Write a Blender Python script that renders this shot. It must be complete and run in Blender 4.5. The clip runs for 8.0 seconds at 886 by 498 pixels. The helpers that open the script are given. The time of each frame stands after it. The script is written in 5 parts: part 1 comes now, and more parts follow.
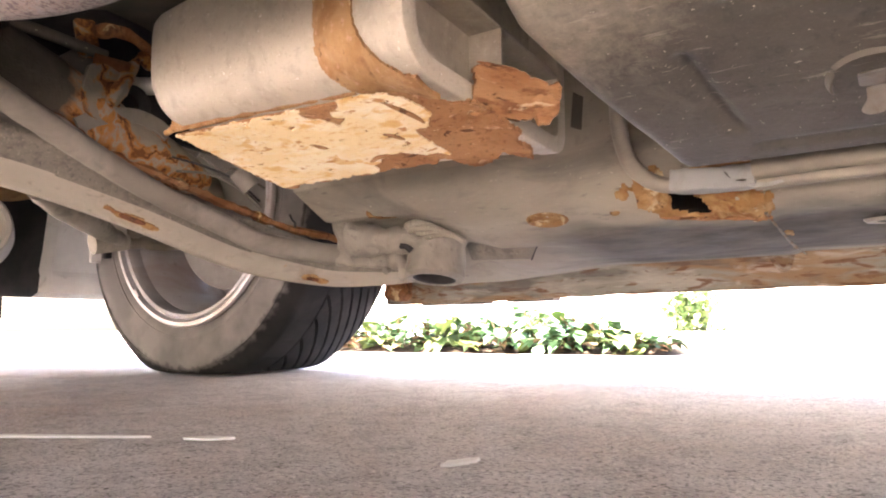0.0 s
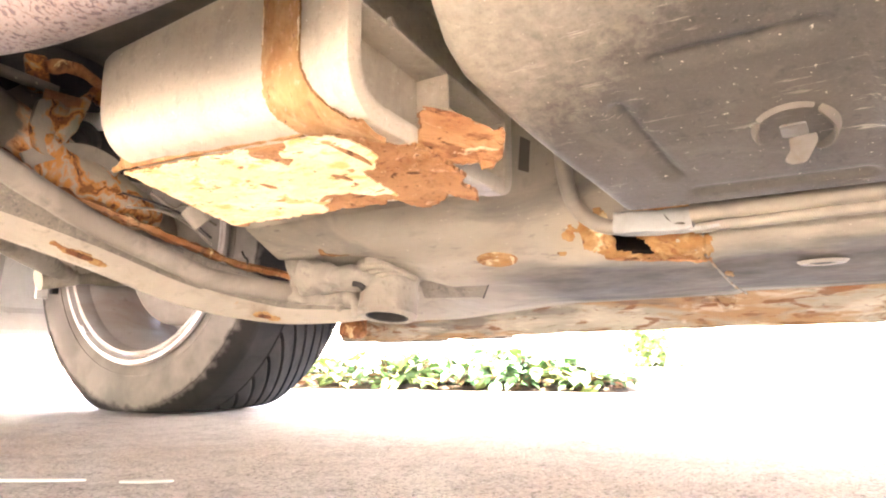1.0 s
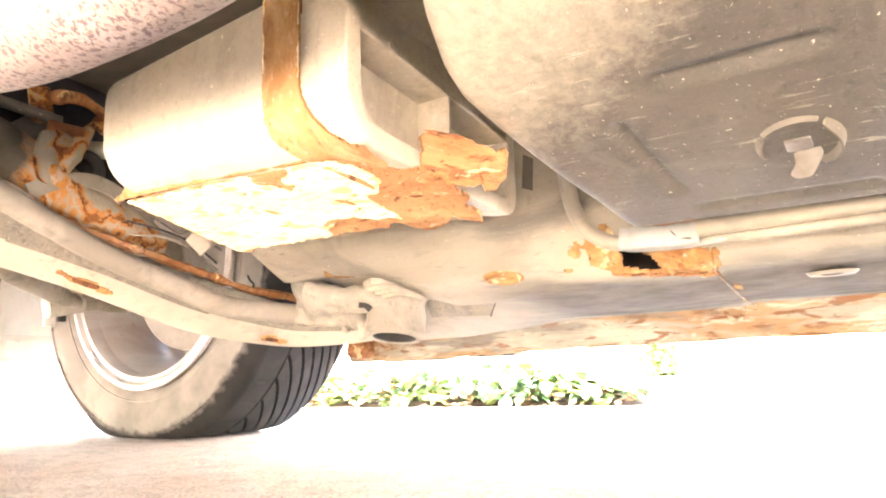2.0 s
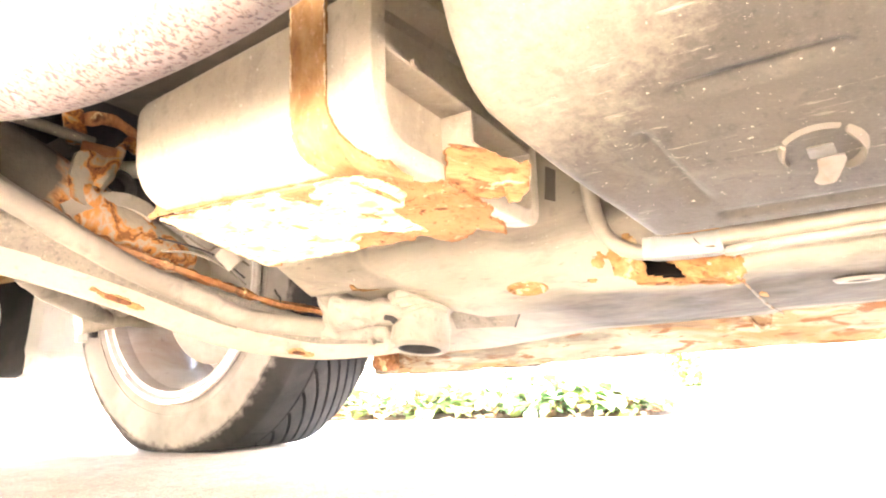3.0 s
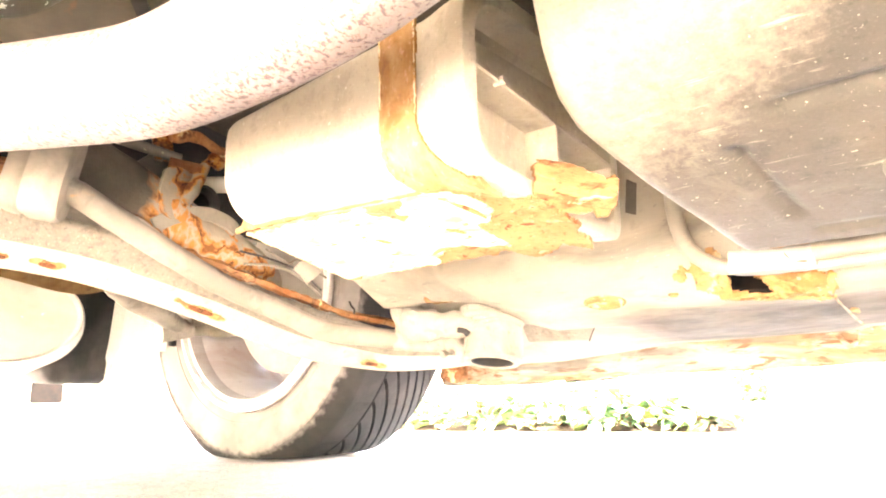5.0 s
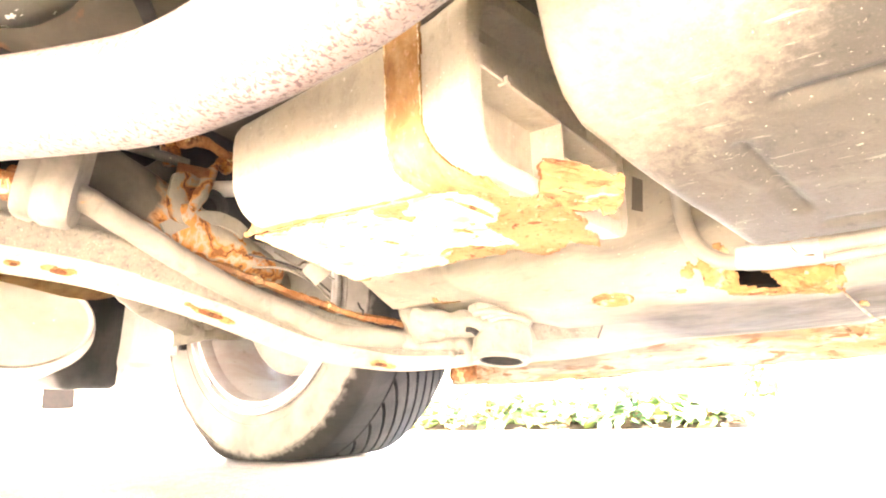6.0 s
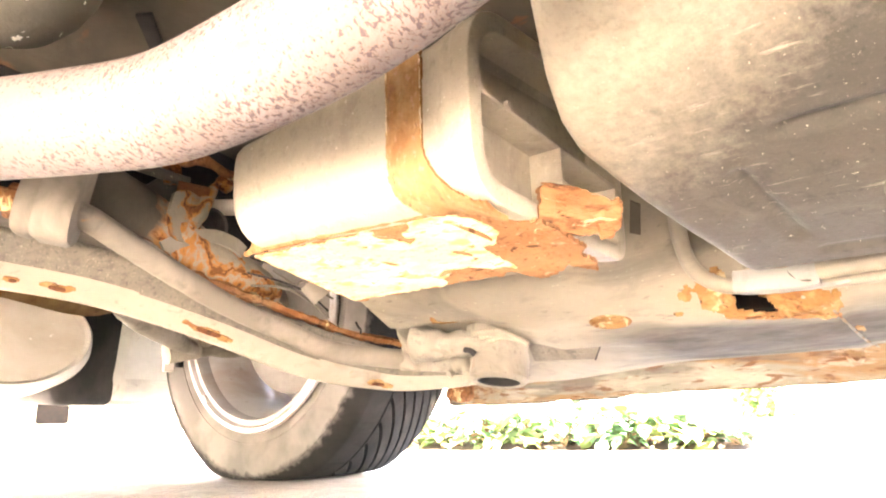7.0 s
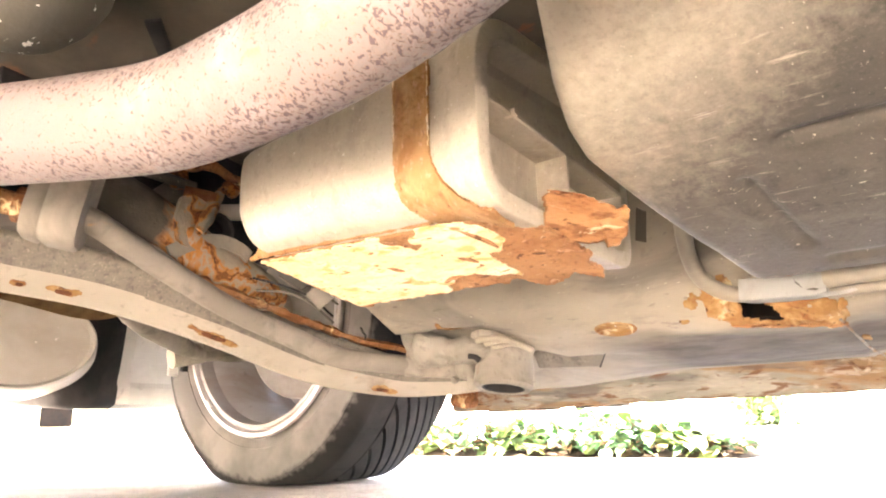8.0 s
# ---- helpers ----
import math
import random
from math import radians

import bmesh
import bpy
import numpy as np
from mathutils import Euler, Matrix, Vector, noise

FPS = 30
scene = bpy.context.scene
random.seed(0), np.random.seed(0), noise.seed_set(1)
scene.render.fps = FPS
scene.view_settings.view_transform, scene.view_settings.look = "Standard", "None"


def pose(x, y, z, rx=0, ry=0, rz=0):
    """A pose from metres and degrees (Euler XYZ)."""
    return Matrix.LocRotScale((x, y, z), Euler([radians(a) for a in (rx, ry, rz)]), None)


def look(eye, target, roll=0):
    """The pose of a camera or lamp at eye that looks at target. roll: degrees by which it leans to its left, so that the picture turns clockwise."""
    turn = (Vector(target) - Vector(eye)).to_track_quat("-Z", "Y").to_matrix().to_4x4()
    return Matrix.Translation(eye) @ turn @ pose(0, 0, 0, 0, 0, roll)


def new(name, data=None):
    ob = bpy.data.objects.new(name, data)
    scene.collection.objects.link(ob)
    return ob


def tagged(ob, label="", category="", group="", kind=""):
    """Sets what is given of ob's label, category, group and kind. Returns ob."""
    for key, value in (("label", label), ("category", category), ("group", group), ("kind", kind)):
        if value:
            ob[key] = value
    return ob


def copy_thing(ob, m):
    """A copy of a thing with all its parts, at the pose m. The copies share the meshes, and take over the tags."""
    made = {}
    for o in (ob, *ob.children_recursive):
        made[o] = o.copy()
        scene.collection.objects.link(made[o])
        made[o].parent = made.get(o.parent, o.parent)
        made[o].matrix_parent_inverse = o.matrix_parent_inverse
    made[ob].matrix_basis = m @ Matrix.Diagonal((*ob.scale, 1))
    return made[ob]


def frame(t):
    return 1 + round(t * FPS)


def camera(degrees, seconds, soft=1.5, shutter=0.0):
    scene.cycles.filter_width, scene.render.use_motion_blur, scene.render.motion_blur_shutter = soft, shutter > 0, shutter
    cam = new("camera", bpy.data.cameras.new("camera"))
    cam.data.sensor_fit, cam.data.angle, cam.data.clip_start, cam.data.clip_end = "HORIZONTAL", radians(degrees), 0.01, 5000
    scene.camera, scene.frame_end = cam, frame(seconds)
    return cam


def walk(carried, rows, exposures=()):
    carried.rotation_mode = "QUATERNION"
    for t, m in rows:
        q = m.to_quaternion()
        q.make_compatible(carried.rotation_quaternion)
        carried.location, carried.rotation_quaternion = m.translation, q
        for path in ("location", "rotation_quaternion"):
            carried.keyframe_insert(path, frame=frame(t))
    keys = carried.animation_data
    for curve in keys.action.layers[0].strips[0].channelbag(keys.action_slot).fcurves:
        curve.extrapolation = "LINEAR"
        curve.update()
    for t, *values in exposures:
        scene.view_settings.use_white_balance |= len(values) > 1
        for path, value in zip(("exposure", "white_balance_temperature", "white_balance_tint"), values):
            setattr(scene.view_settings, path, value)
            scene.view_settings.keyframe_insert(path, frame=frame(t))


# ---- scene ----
cam = camera(64.4, 8.0, 2.0, 0.5)
PATH = [
    (0, (0.157, 0.074, 0.093), (-0.933, 1.736, 0.315), -0.6),
    (0.5, (0.162, 0.074, 0.092), (-0.889, 1.759, 0.331), -0.5),
    (1, (0.174, 0.074, 0.096), (-0.819, 1.781, 0.416), -0.6),
    (2.3, (0.175, 0.077, 0.105), (-0.837, 1.765, 0.465), -2.2),
    (2.5, (0.179, 0.072, 0.099), (-0.838, 1.757, 0.458), -2.2),
    (3, (0.176, 0.067, 0.102), (-0.875, 1.722, 0.497), -2.5),
    (3.5, (0.167, 0.059, 0.103), (-0.945, 1.671, 0.51), -1.9),
    (4, (0.158, 0.049, 0.107), (-1.004, 1.618, 0.539), -1.4),
    (4.5, (0.156, 0.047, 0.107), (-1.01, 1.616, 0.528), -0.9),
    (5.8, (0.153, 0.051, 0.109), (-1.025, 1.608, 0.543), -2.9),
    (6, (0.156, 0.045, 0.107), (-1.029, 1.599, 0.533), -2.4),
    (6.5, (0.155, 0.044, 0.107), (-1.033, 1.594, 0.541), -1.7),
    (7, (0.158, 0.041, 0.111), (-1.014, 1.591, 0.583), -1.9),
    (7.5, (0.158, 0.038, 0.113), (-1.013, 1.579, 0.617), -1.3),
    (8, (0.157, 0.039, 0.112), (-1.021, 1.58, 0.599), -1.5),
]
EXPOSURE = [(0, 4.64, 6800, 16), (0.5, 5.19, 7000, 15), (1.0, 5.74, 7200, 13), (2.5, 6.59, 7500, 10), (3.0, 6.74, 7500, 10), (3.5, 6.88, 7550, 9), (4.0, 7.02, 7600, 9), (4.5, 7.12, 7650, 9), (6.0, 7.12, 7600, 8),
            (6.5, 6.82, 7500, 8), (7.0, 6.29, 7500, 9), (7.5, 5.99, 7280, 10), (8.0, 5.74, 7320, 10)]
walk(cam, [(t, look(eye, target, roll)) for t, eye, target, roll in PATH], EXPOSURE)

# ---- light ----
SUN_ELEVATION, SUN_TURN = 50.0, 125.0        # degrees above the ground; turn from +Y towards -X
world = bpy.data.worlds.new("world")
scene.world = world
world.use_nodes = True
wt = world.node_tree
sky = wt.nodes.new("ShaderNodeTexSky")
sky.sky_type, sky.sun_disc = "NISHITA", False
sky.sun_elevation, sky.sun_rotation = radians(SUN_ELEVATION), radians(-SUN_TURN)
sky.air_density, sky.dust_density = 1.0, 5.0
wt.links.new(sky.outputs["Color"], wt.nodes["Background"].inputs["Color"])
wt.nodes["Background"].inputs["Strength"].default_value = 0.15
sun = new("sun", bpy.data.lights.new("sun", "SUN"))
sun.data.energy, sun.data.angle, sun.data.color = 4.5, radians(0.53), (1.0, 0.94, 0.85)
ce, se = math.cos(radians(SUN_ELEVATION)), math.sin(radians(SUN_ELEVATION))
sun_from = Vector((-math.sin(radians(SUN_TURN)) * ce, math.cos(radians(SUN_TURN)) * ce, se))
sun.matrix_world = look(sun_from * 20, (0, 0, 0))


# ---- helpers for materials ----
def ramp(nt, value, lo, hi):
    n = nt.nodes.new("ShaderNodeMapRange")
    n.clamp = True
    n.inputs["From Min"].default_value, n.inputs["From Max"].default_value = lo, hi
    nt.links.new(value, n.inputs["Value"])
    return n.outputs["Result"]


def grain(nt, coord, scale, detail=4.0, rough=0.55, distort=0.0):
    n = nt.nodes.new("ShaderNodeTexNoise")
    n.inputs["Scale"].default_value, n.inputs["Detail"].default_value = scale, detail
    n.inputs["Roughness"].default_value, n.inputs["Distortion"].default_value = rough, distort
    nt.links.new(coord, n.inputs["Vector"])
    return n.outputs["Fac"]


def mixed(nt, fac, a, b):
    n = nt.nodes.new("ShaderNodeMix")
    n.data_type = "RGBA"
    for sock, v in ((n.inputs[0], fac), (n.inputs[6], a), (n.inputs[7], b)):
        if isinstance(v, bpy.types.NodeSocket):
            nt.links.new(v, sock)
        elif isinstance(v, (int, float)):
            sock.default_value = v
        else:
            sock.default_value = (*v, 1.0)
    return n.outputs[2]


def maths(nt, op, a, b=0.0):
    n = nt.nodes.new("ShaderNodeMath")
    n.operation = op
    for sock, v in zip(n.inputs, (a, b)):
        if isinstance(v, bpy.types.NodeSocket):
            nt.links.new(v, sock)
        else:
            sock.default_value = v
    return n.outputs[0]


def surface(name, base, layers=(), rough=0.7, metal=0.0, bump=(), gloss_noise=0.0, stretch=None, extra=None, spec=0.12):
    """layers: (colour, scale, from, to, detail, distortion, amount). bump: (scale, detail, distance)."""
    m = bpy.data.materials.new(name)
    m.use_nodes = True
    nt = m.node_tree
    bsdf = nt.nodes["Principled BSDF"]
    coord = nt.nodes.new("ShaderNodeTexCoord").outputs["Object"]
    if stretch:
        mp = nt.nodes.new("ShaderNodeMapping")
        mp.inputs["Scale"].default_value = stretch
        nt.links.new(coord, mp.inputs["Vector"])
        coord = mp.outputs["Vector"]
    colour = base
    for col, scale, lo, hi, detail, distort, amount in layers:
        f = ramp(nt, grain(nt, coord, scale, detail, 0.6, distort), lo, hi)
        if amount < 1:
            f = maths(nt, "MULTIPLY", f, amount)
        colour = mixed(nt, f, colour, col)
    if extra:
        colour = extra(nt, coord, colour)
    if isinstance(colour, bpy.types.NodeSocket):
        nt.links.new(colour, bsdf.inputs["Base Color"])
    else:
        bsdf.inputs["Base Color"].default_value = (*colour, 1)
    bsdf.inputs["Roughness"].default_value = rough
    bsdf.inputs["Metallic"].default_value = metal
    bsdf.inputs["Specular IOR Level"].default_value = spec
    if gloss_noise:
        g = ramp(nt, grain(nt, coord, 35, 5), 0.3, 0.7)
        r = nt.nodes.new("ShaderNodeMapRange")
        r.inputs["To Min"].default_value, r.inputs["To Max"].default_value = rough - gloss_noise, min(1, rough + gloss_noise)
        nt.links.new(g, r.inputs["Value"])
        nt.links.new(r.outputs["Result"], bsdf.inputs["Roughness"])
    last = None
    for scale, detail, dist in bump:
        b = nt.nodes.new("ShaderNodeBump")
        b.inputs["Strength"].default_value, b.inputs["Distance"].default_value = 1.0, dist
        nt.links.new(grain(nt, coord, scale, detail, 0.6), b.inputs["Height"])
        if last:
            nt.links.new(last, b.inputs["Normal"])
        last = b.outputs["Normal"]
    if last:
        nt.links.new(last, bsdf.inputs["Normal"])
    return m


RUST, RUST_DARK, RUST_LIGHT = (0.19, 0.078, 0.030), (0.055, 0.023, 0.012), (0.35, 0.175, 0.070)

ASPHALT = surface("asphalt", (0.54, 0.495, 0.488),
                  [((0.63, 0.58, 0.57), 1.3, 0.35, 0.7, 4, 0.5, 0.8), ((0.42, 0.30, 0.235), 2.1, 0.46, 0.62, 4, 0.8, 0.5), ((0.30, 0.275, 0.27), 34, 0.46, 0.66, 6, 0, 0.5), ((0.12, 0.108, 0.106), 360, 0.515, 0.61, 5, 0, 0.7),
                   ((0.82, 0.77, 0.74), 380, 0.585, 0.65, 5, 0, 0.8), ((0.045, 0.04, 0.038), 210, 0.615, 0.67, 6, 0.3, 0.8), ((0.16, 0.10, 0.07), 11, 0.70, 0.76, 4, 1, 0.7)],
                  rough=0.9, bump=[(300, 5, 0.0024), (60, 3, 0.0010)])


def dark_band(nt, coord, colour):
    """A dark smear along the outer half of the floor, broken up."""
    sep = nt.nodes.new("ShaderNodeSeparateXYZ")
    nt.links.new(nt.nodes.new("ShaderNodeTexCoord").outputs["Object"], sep.inputs[0])
    y = maths(nt, "ADD", sep.outputs["Y"], maths(nt, "MULTIPLY", maths(nt, "SUBTRACT", grain(nt, coord, 9, 5), 0.5), 0.16))
    f = maths(nt, "MULTIPLY", ramp(nt, y, 0.545, 0.60), ramp(nt, y, 0.83, 0.76))
    f = maths(nt, "MULTIPLY", f, ramp(nt, grain(nt, coord, 5, 5), 0.12, 0.34))
    f = maths(nt, "MULTIPLY", f, ramp(nt, maths(nt, "ADD", sep.outputs["X"], maths(nt, "MULTIPLY", grain(nt, coord, 7, 5), 0.3)), -0.44, -0.30))
    band_tone = mixed(nt, ramp(nt, grain(nt, coord, 24, 6, 0.65), 0.38, 0.68), (0.052, 0.047, 0.036), (0.105, 0.094, 0.070))
    return mixed(nt, maths(nt, "MULTIPLY", f, 0.95), colour, band_tone)


UNDERSEAL = surface("underseal", (0.225, 0.20, 0.157),
                    [((0.36, 0.32, 0.247), 4, 0.35, 0.68, 5, 0.6, 0.85), ((0.105, 0.094, 0.08), 6.5, 0.53, 0.70, 5, 1.0, 0.75), ((0.17, 0.15, 0.12), 32, 0.55, 0.72, 5, 0.5, 0.6),
                     ((0.55, 0.50, 0.42), 230, 0.71, 0.76, 2, 0, 0.8), ((0.10, 0.09, 0.075), 90, 0.64, 0.74, 3, 0, 0.5)],
                    rough=0.74, bump=[(120, 4, 0.001), (14, 3, 0.003)], gloss_noise=0.12, stretch=(0.6, 1.2, 1.2), extra=dark_band)
SUBFRAME = surface("dusty_steel", (0.215, 0.193, 0.156),
                   [((0.32, 0.288, 0.235), 11, 0.42, 0.62, 5, 0.5, 0.85), ((0.085, 0.076, 0.064), 20, 0.56, 0.70, 5, 0.6, 0.7), ((0.08, 0.072, 0.06), 90, 0.60, 0.72, 4, 0.4, 0.4),
                    (RUST, 14, 0.66, 0.74, 5, 1.2, 0.9)],
                   rough=0.75, bump=[(120, 4, 0.001), (20, 3, 0.002)], gloss_noise=0.1)
CANISTER = surface("canister_plastic", (0.39, 0.34, 0.262),
                   [((0.47, 0.41, 0.318), 6, 0.35, 0.7, 4, 0.5, 0.8), ((0.22, 0.19, 0.15), 11, 0.58, 0.75, 5, 0.8, 0.5),
                    ((0.26, 0.225, 0.17), 70, 0.54, 0.70, 6, 0.3, 0.45), ((0.56, 0.50, 0.40), 150, 0.56, 0.70, 4, 0.2, 0.4), ((0.20, 0.175, 0.135), 300, 0.58, 0.68, 3, 0, 0.35),
                    ((0.72, 0.66, 0.56), 190, 0.70, 0.75, 2, 0.2, 0.8)],
                   rough=0.52, bump=[(220, 3, 0.0004), (26, 2, 0.0006)], gloss_noise=0.1, spec=0.3)


def scuffs(nt, coord, colour):
    """Pale scratches running along the car, and road dust with a sheen painted in at one corner."""
    mp = nt.nodes.new("ShaderNodeMapping")
    mp.inputs["Scale"].default_value = (9, 75, 75)
    mp.inputs["Rotation"].default_value = (0, 0, 0.35)
    nt.links.new(coord, mp.inputs["Vector"])
    f = ramp(nt, grain(nt, mp.outputs["Vector"], 2.2, 6, 0.65, 0.15), 0.59, 0.69)
    f = maths(nt, "MULTIPLY", f, ramp(nt, grain(nt, coord, 9, 3), 0.48, 0.58))
    sep = nt.nodes.new("ShaderNodeSeparateXYZ")   # dry road dust round the rear inner corner, its sheen mixed into the colour
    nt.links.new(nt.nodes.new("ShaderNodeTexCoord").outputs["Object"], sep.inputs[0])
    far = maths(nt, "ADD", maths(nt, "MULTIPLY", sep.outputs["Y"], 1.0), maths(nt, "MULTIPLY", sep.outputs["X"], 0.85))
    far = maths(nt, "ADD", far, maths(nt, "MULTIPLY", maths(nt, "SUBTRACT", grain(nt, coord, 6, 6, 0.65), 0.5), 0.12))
    dust_and_sheen = maths(nt, "ADD", far, maths(nt, "MULTIPLY", maths(nt, "SUBTRACT", grain(nt, coord, 90, 7, 0.75), 0.5), 0.17))
    colour = mixed(nt, maths(nt, "MULTIPLY", ramp(nt, dust_and_sheen, -0.25, -0.43), 0.9), colour, (0.44, 0.385, 0.295))
    colour = mixed(nt, maths(nt, "MULTIPLY", ramp(nt, grain(nt, coord, 170, 5, 0.7), 0.52, 0.68), 0.22), colour, (0.06, 0.054, 0.045))
    return mixed(nt, maths(nt, "MULTIPLY", f, 0.8), colour, (0.42, 0.375, 0.305))


TANK = surface("black_plastic", (0.056, 0.051, 0.043),
               [((0.098, 0.088, 0.071), 4.0, 0.38, 0.70, 5, 0.8, 0.85), ((0.19, 0.168, 0.13), 15, 0.55, 0.80, 6, 0.6, 0.6), ((0.035, 0.032, 0.029), 30, 0.56, 0.70, 5, 0.5, 0.6),
                ((0.55, 0.50, 0.41), 260, 0.70, 0.75, 2, 0.2, 0.8), ((0.12, 0.108, 0.088), 420, 0.54, 0.66, 3, 0, 0.3), ((0.03, 0.028, 0.025), 120, 0.58, 0.70, 4, 0.3, 0.5)],
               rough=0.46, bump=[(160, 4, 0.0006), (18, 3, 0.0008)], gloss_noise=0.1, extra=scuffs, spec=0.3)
DARK_PLASTIC = surface("dark_plastic", (0.12, 0.105, 0.085), [((0.2, 0.175, 0.135), 12, 0.45, 0.7, 5, 0.5, 0.7), ((0.5, 0.45, 0.36), 190, 0.70, 0.75, 2, 0, 0.8)], rough=0.6, bump=[(120, 3, 0.0005)])
STEEL_RUST = surface("flaking_rust", RUST,
                     [((0.29, 0.145, 0.065), 30, 0.42, 0.60, 6, 0.8, 0.9), ((0.34, 0.19, 0.105), 16, 0.5, 0.68, 4, 0.5, 0.6), (RUST_DARK, 48, 0.52, 0.66, 6, 0.8, 0.85),
                      ((0.70, 0.52, 0.28), 44, 0.60, 0.70, 6, 0.8, 0.9), (RUST_DARK, 130, 0.62, 0.70, 4, 0.8, 0.8)],
                     rough=0.88, bump=[(80, 6, 0.004), (260, 4, 0.0015)])
STRAP_RUST = surface("strap_rust", (0.28, 0.148, 0.064),
                     [((0.37, 0.225, 0.105), 40, 0.42, 0.60, 6, 0.4, 0.8), ((0.20, 0.10, 0.052), 55, 0.55, 0.67, 6, 0.4, 0.7), ((0.44, 0.31, 0.165), 15, 0.55, 0.66, 6, 0.6, 0.5), ((0.50, 0.30, 0.20), 170, 0.58, 0.68, 4, 0.2, 0.6), (RUST_DARK, 140, 0.64, 0.72, 4, 0.4, 0.7)],
                     rough=0.86, bump=[(70, 6, 0.0016), (240, 4, 0.0009)], stretch=(1.2, 1.0, 0.7))
PATCH_RUST = surface("patch_rust", (0.25, 0.138, 0.052),
                     [((0.36, 0.23, 0.105), 24, 0.45, 0.58, 5, 0.6, 0.9), ((0.19, 0.08, 0.028), 30, 0.50, 0.60, 6, 0.8, 0.8), ((0.60, 0.50, 0.32), 48, 0.59, 0.68, 5, 0.5, 0.7), (RUST_DARK, 75, 0.61, 0.68, 5, 1.0, 0.85)],
                     rough=0.86, bump=[(70, 6, 0.003), (240, 4, 0.0012)])


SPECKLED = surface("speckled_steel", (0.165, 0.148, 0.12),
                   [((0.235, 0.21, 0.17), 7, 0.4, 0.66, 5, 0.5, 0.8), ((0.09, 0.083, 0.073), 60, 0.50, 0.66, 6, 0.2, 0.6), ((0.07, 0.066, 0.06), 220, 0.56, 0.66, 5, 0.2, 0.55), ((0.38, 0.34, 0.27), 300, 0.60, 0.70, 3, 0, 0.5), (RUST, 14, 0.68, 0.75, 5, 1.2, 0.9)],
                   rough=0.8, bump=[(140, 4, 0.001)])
PALE_STEEL = surface("pale_steel", (0.33, 0.295, 0.235),
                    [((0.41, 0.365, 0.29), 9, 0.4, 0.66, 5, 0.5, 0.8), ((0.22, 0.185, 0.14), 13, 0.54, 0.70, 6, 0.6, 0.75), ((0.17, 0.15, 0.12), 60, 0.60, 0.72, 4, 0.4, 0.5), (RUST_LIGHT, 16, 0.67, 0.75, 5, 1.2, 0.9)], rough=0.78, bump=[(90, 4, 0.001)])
BAR_SLEEVE = surface("dusty_sleeve", (0.195, 0.172, 0.138),
                     [((0.28, 0.25, 0.202), 12, 0.42, 0.62, 5, 0.5, 0.8), ((0.13, 0.118, 0.10), 24, 0.56, 0.70, 5, 0.6, 0.7), ((0.36, 0.20, 0.09), 30, 0.67, 0.74, 5, 0.8, 0.7)], rough=0.7, bump=[(110, 4, 0.001)])
SCALE_COAT = surface("scaling_coat", (0.74, 0.585, 0.34),
                     [((0.78, 0.69, 0.52), 30, 0.46, 0.60, 5, 0.4, 0.85), ((0.62, 0.36, 0.12), 50, 0.55, 0.63, 6, 0.3, 0.8), ((0.40, 0.175, 0.06), 64, 0.625, 0.665, 6, 0.3, 0.9),
                      ((0.55, 0.30, 0.12), 170, 0.58, 0.66, 5, 0.3, 0.6), (RUST_DARK, 90, 0.70, 0.73, 4, 0.5, 0.9)],
                     rough=0.85, bump=[(60, 6, 0.0012), (220, 4, 0.0007)], stretch=(0.55, 1.4, 1.4))
TRAY_RUST = surface("tray_rust", (0.29, 0.142, 0.066),
                    [((0.37, 0.205, 0.10), 20, 0.42, 0.62, 6, 0.6, 0.8), ((0.16, 0.07, 0.030), 60, 0.54, 0.66, 6, 0.5, 0.6), ((0.52, 0.31, 0.19), 60, 0.60, 0.68, 6, 0.8, 0.75), ((0.075, 0.032, 0.016), 70, 0.60, 0.66, 6, 0.8, 0.85), ((0.12, 0.05, 0.024), 190, 0.58, 0.66, 4, 0.4, 0.6), ((0.62, 0.45, 0.28), 210, 0.66, 0.72, 3, 0.2, 0.7)],
                    rough=0.86, bump=[(45, 6, 0.003), (200, 5, 0.0016)], stretch=(0.7, 1.0, 2.0))
TAB_RUST = surface("tab_rust", (0.28, 0.135, 0.062),
                   [((0.37, 0.205, 0.10), 18, 0.42, 0.60, 6, 0.4, 0.8), ((0.16, 0.07, 0.030), 40, 0.52, 0.62, 6, 0.3, 0.8), ((0.62, 0.47, 0.31), 34, 0.61, 0.67, 6, 0.5, 0.7), ((0.06, 0.026, 0.014), 60, 0.59, 0.66, 5, 0.5, 0.85)],
                   rough=0.86, bump=[(60, 6, 0.003), (220, 5, 0.0014)], stretch=(0.8, 0.8, 3.0))


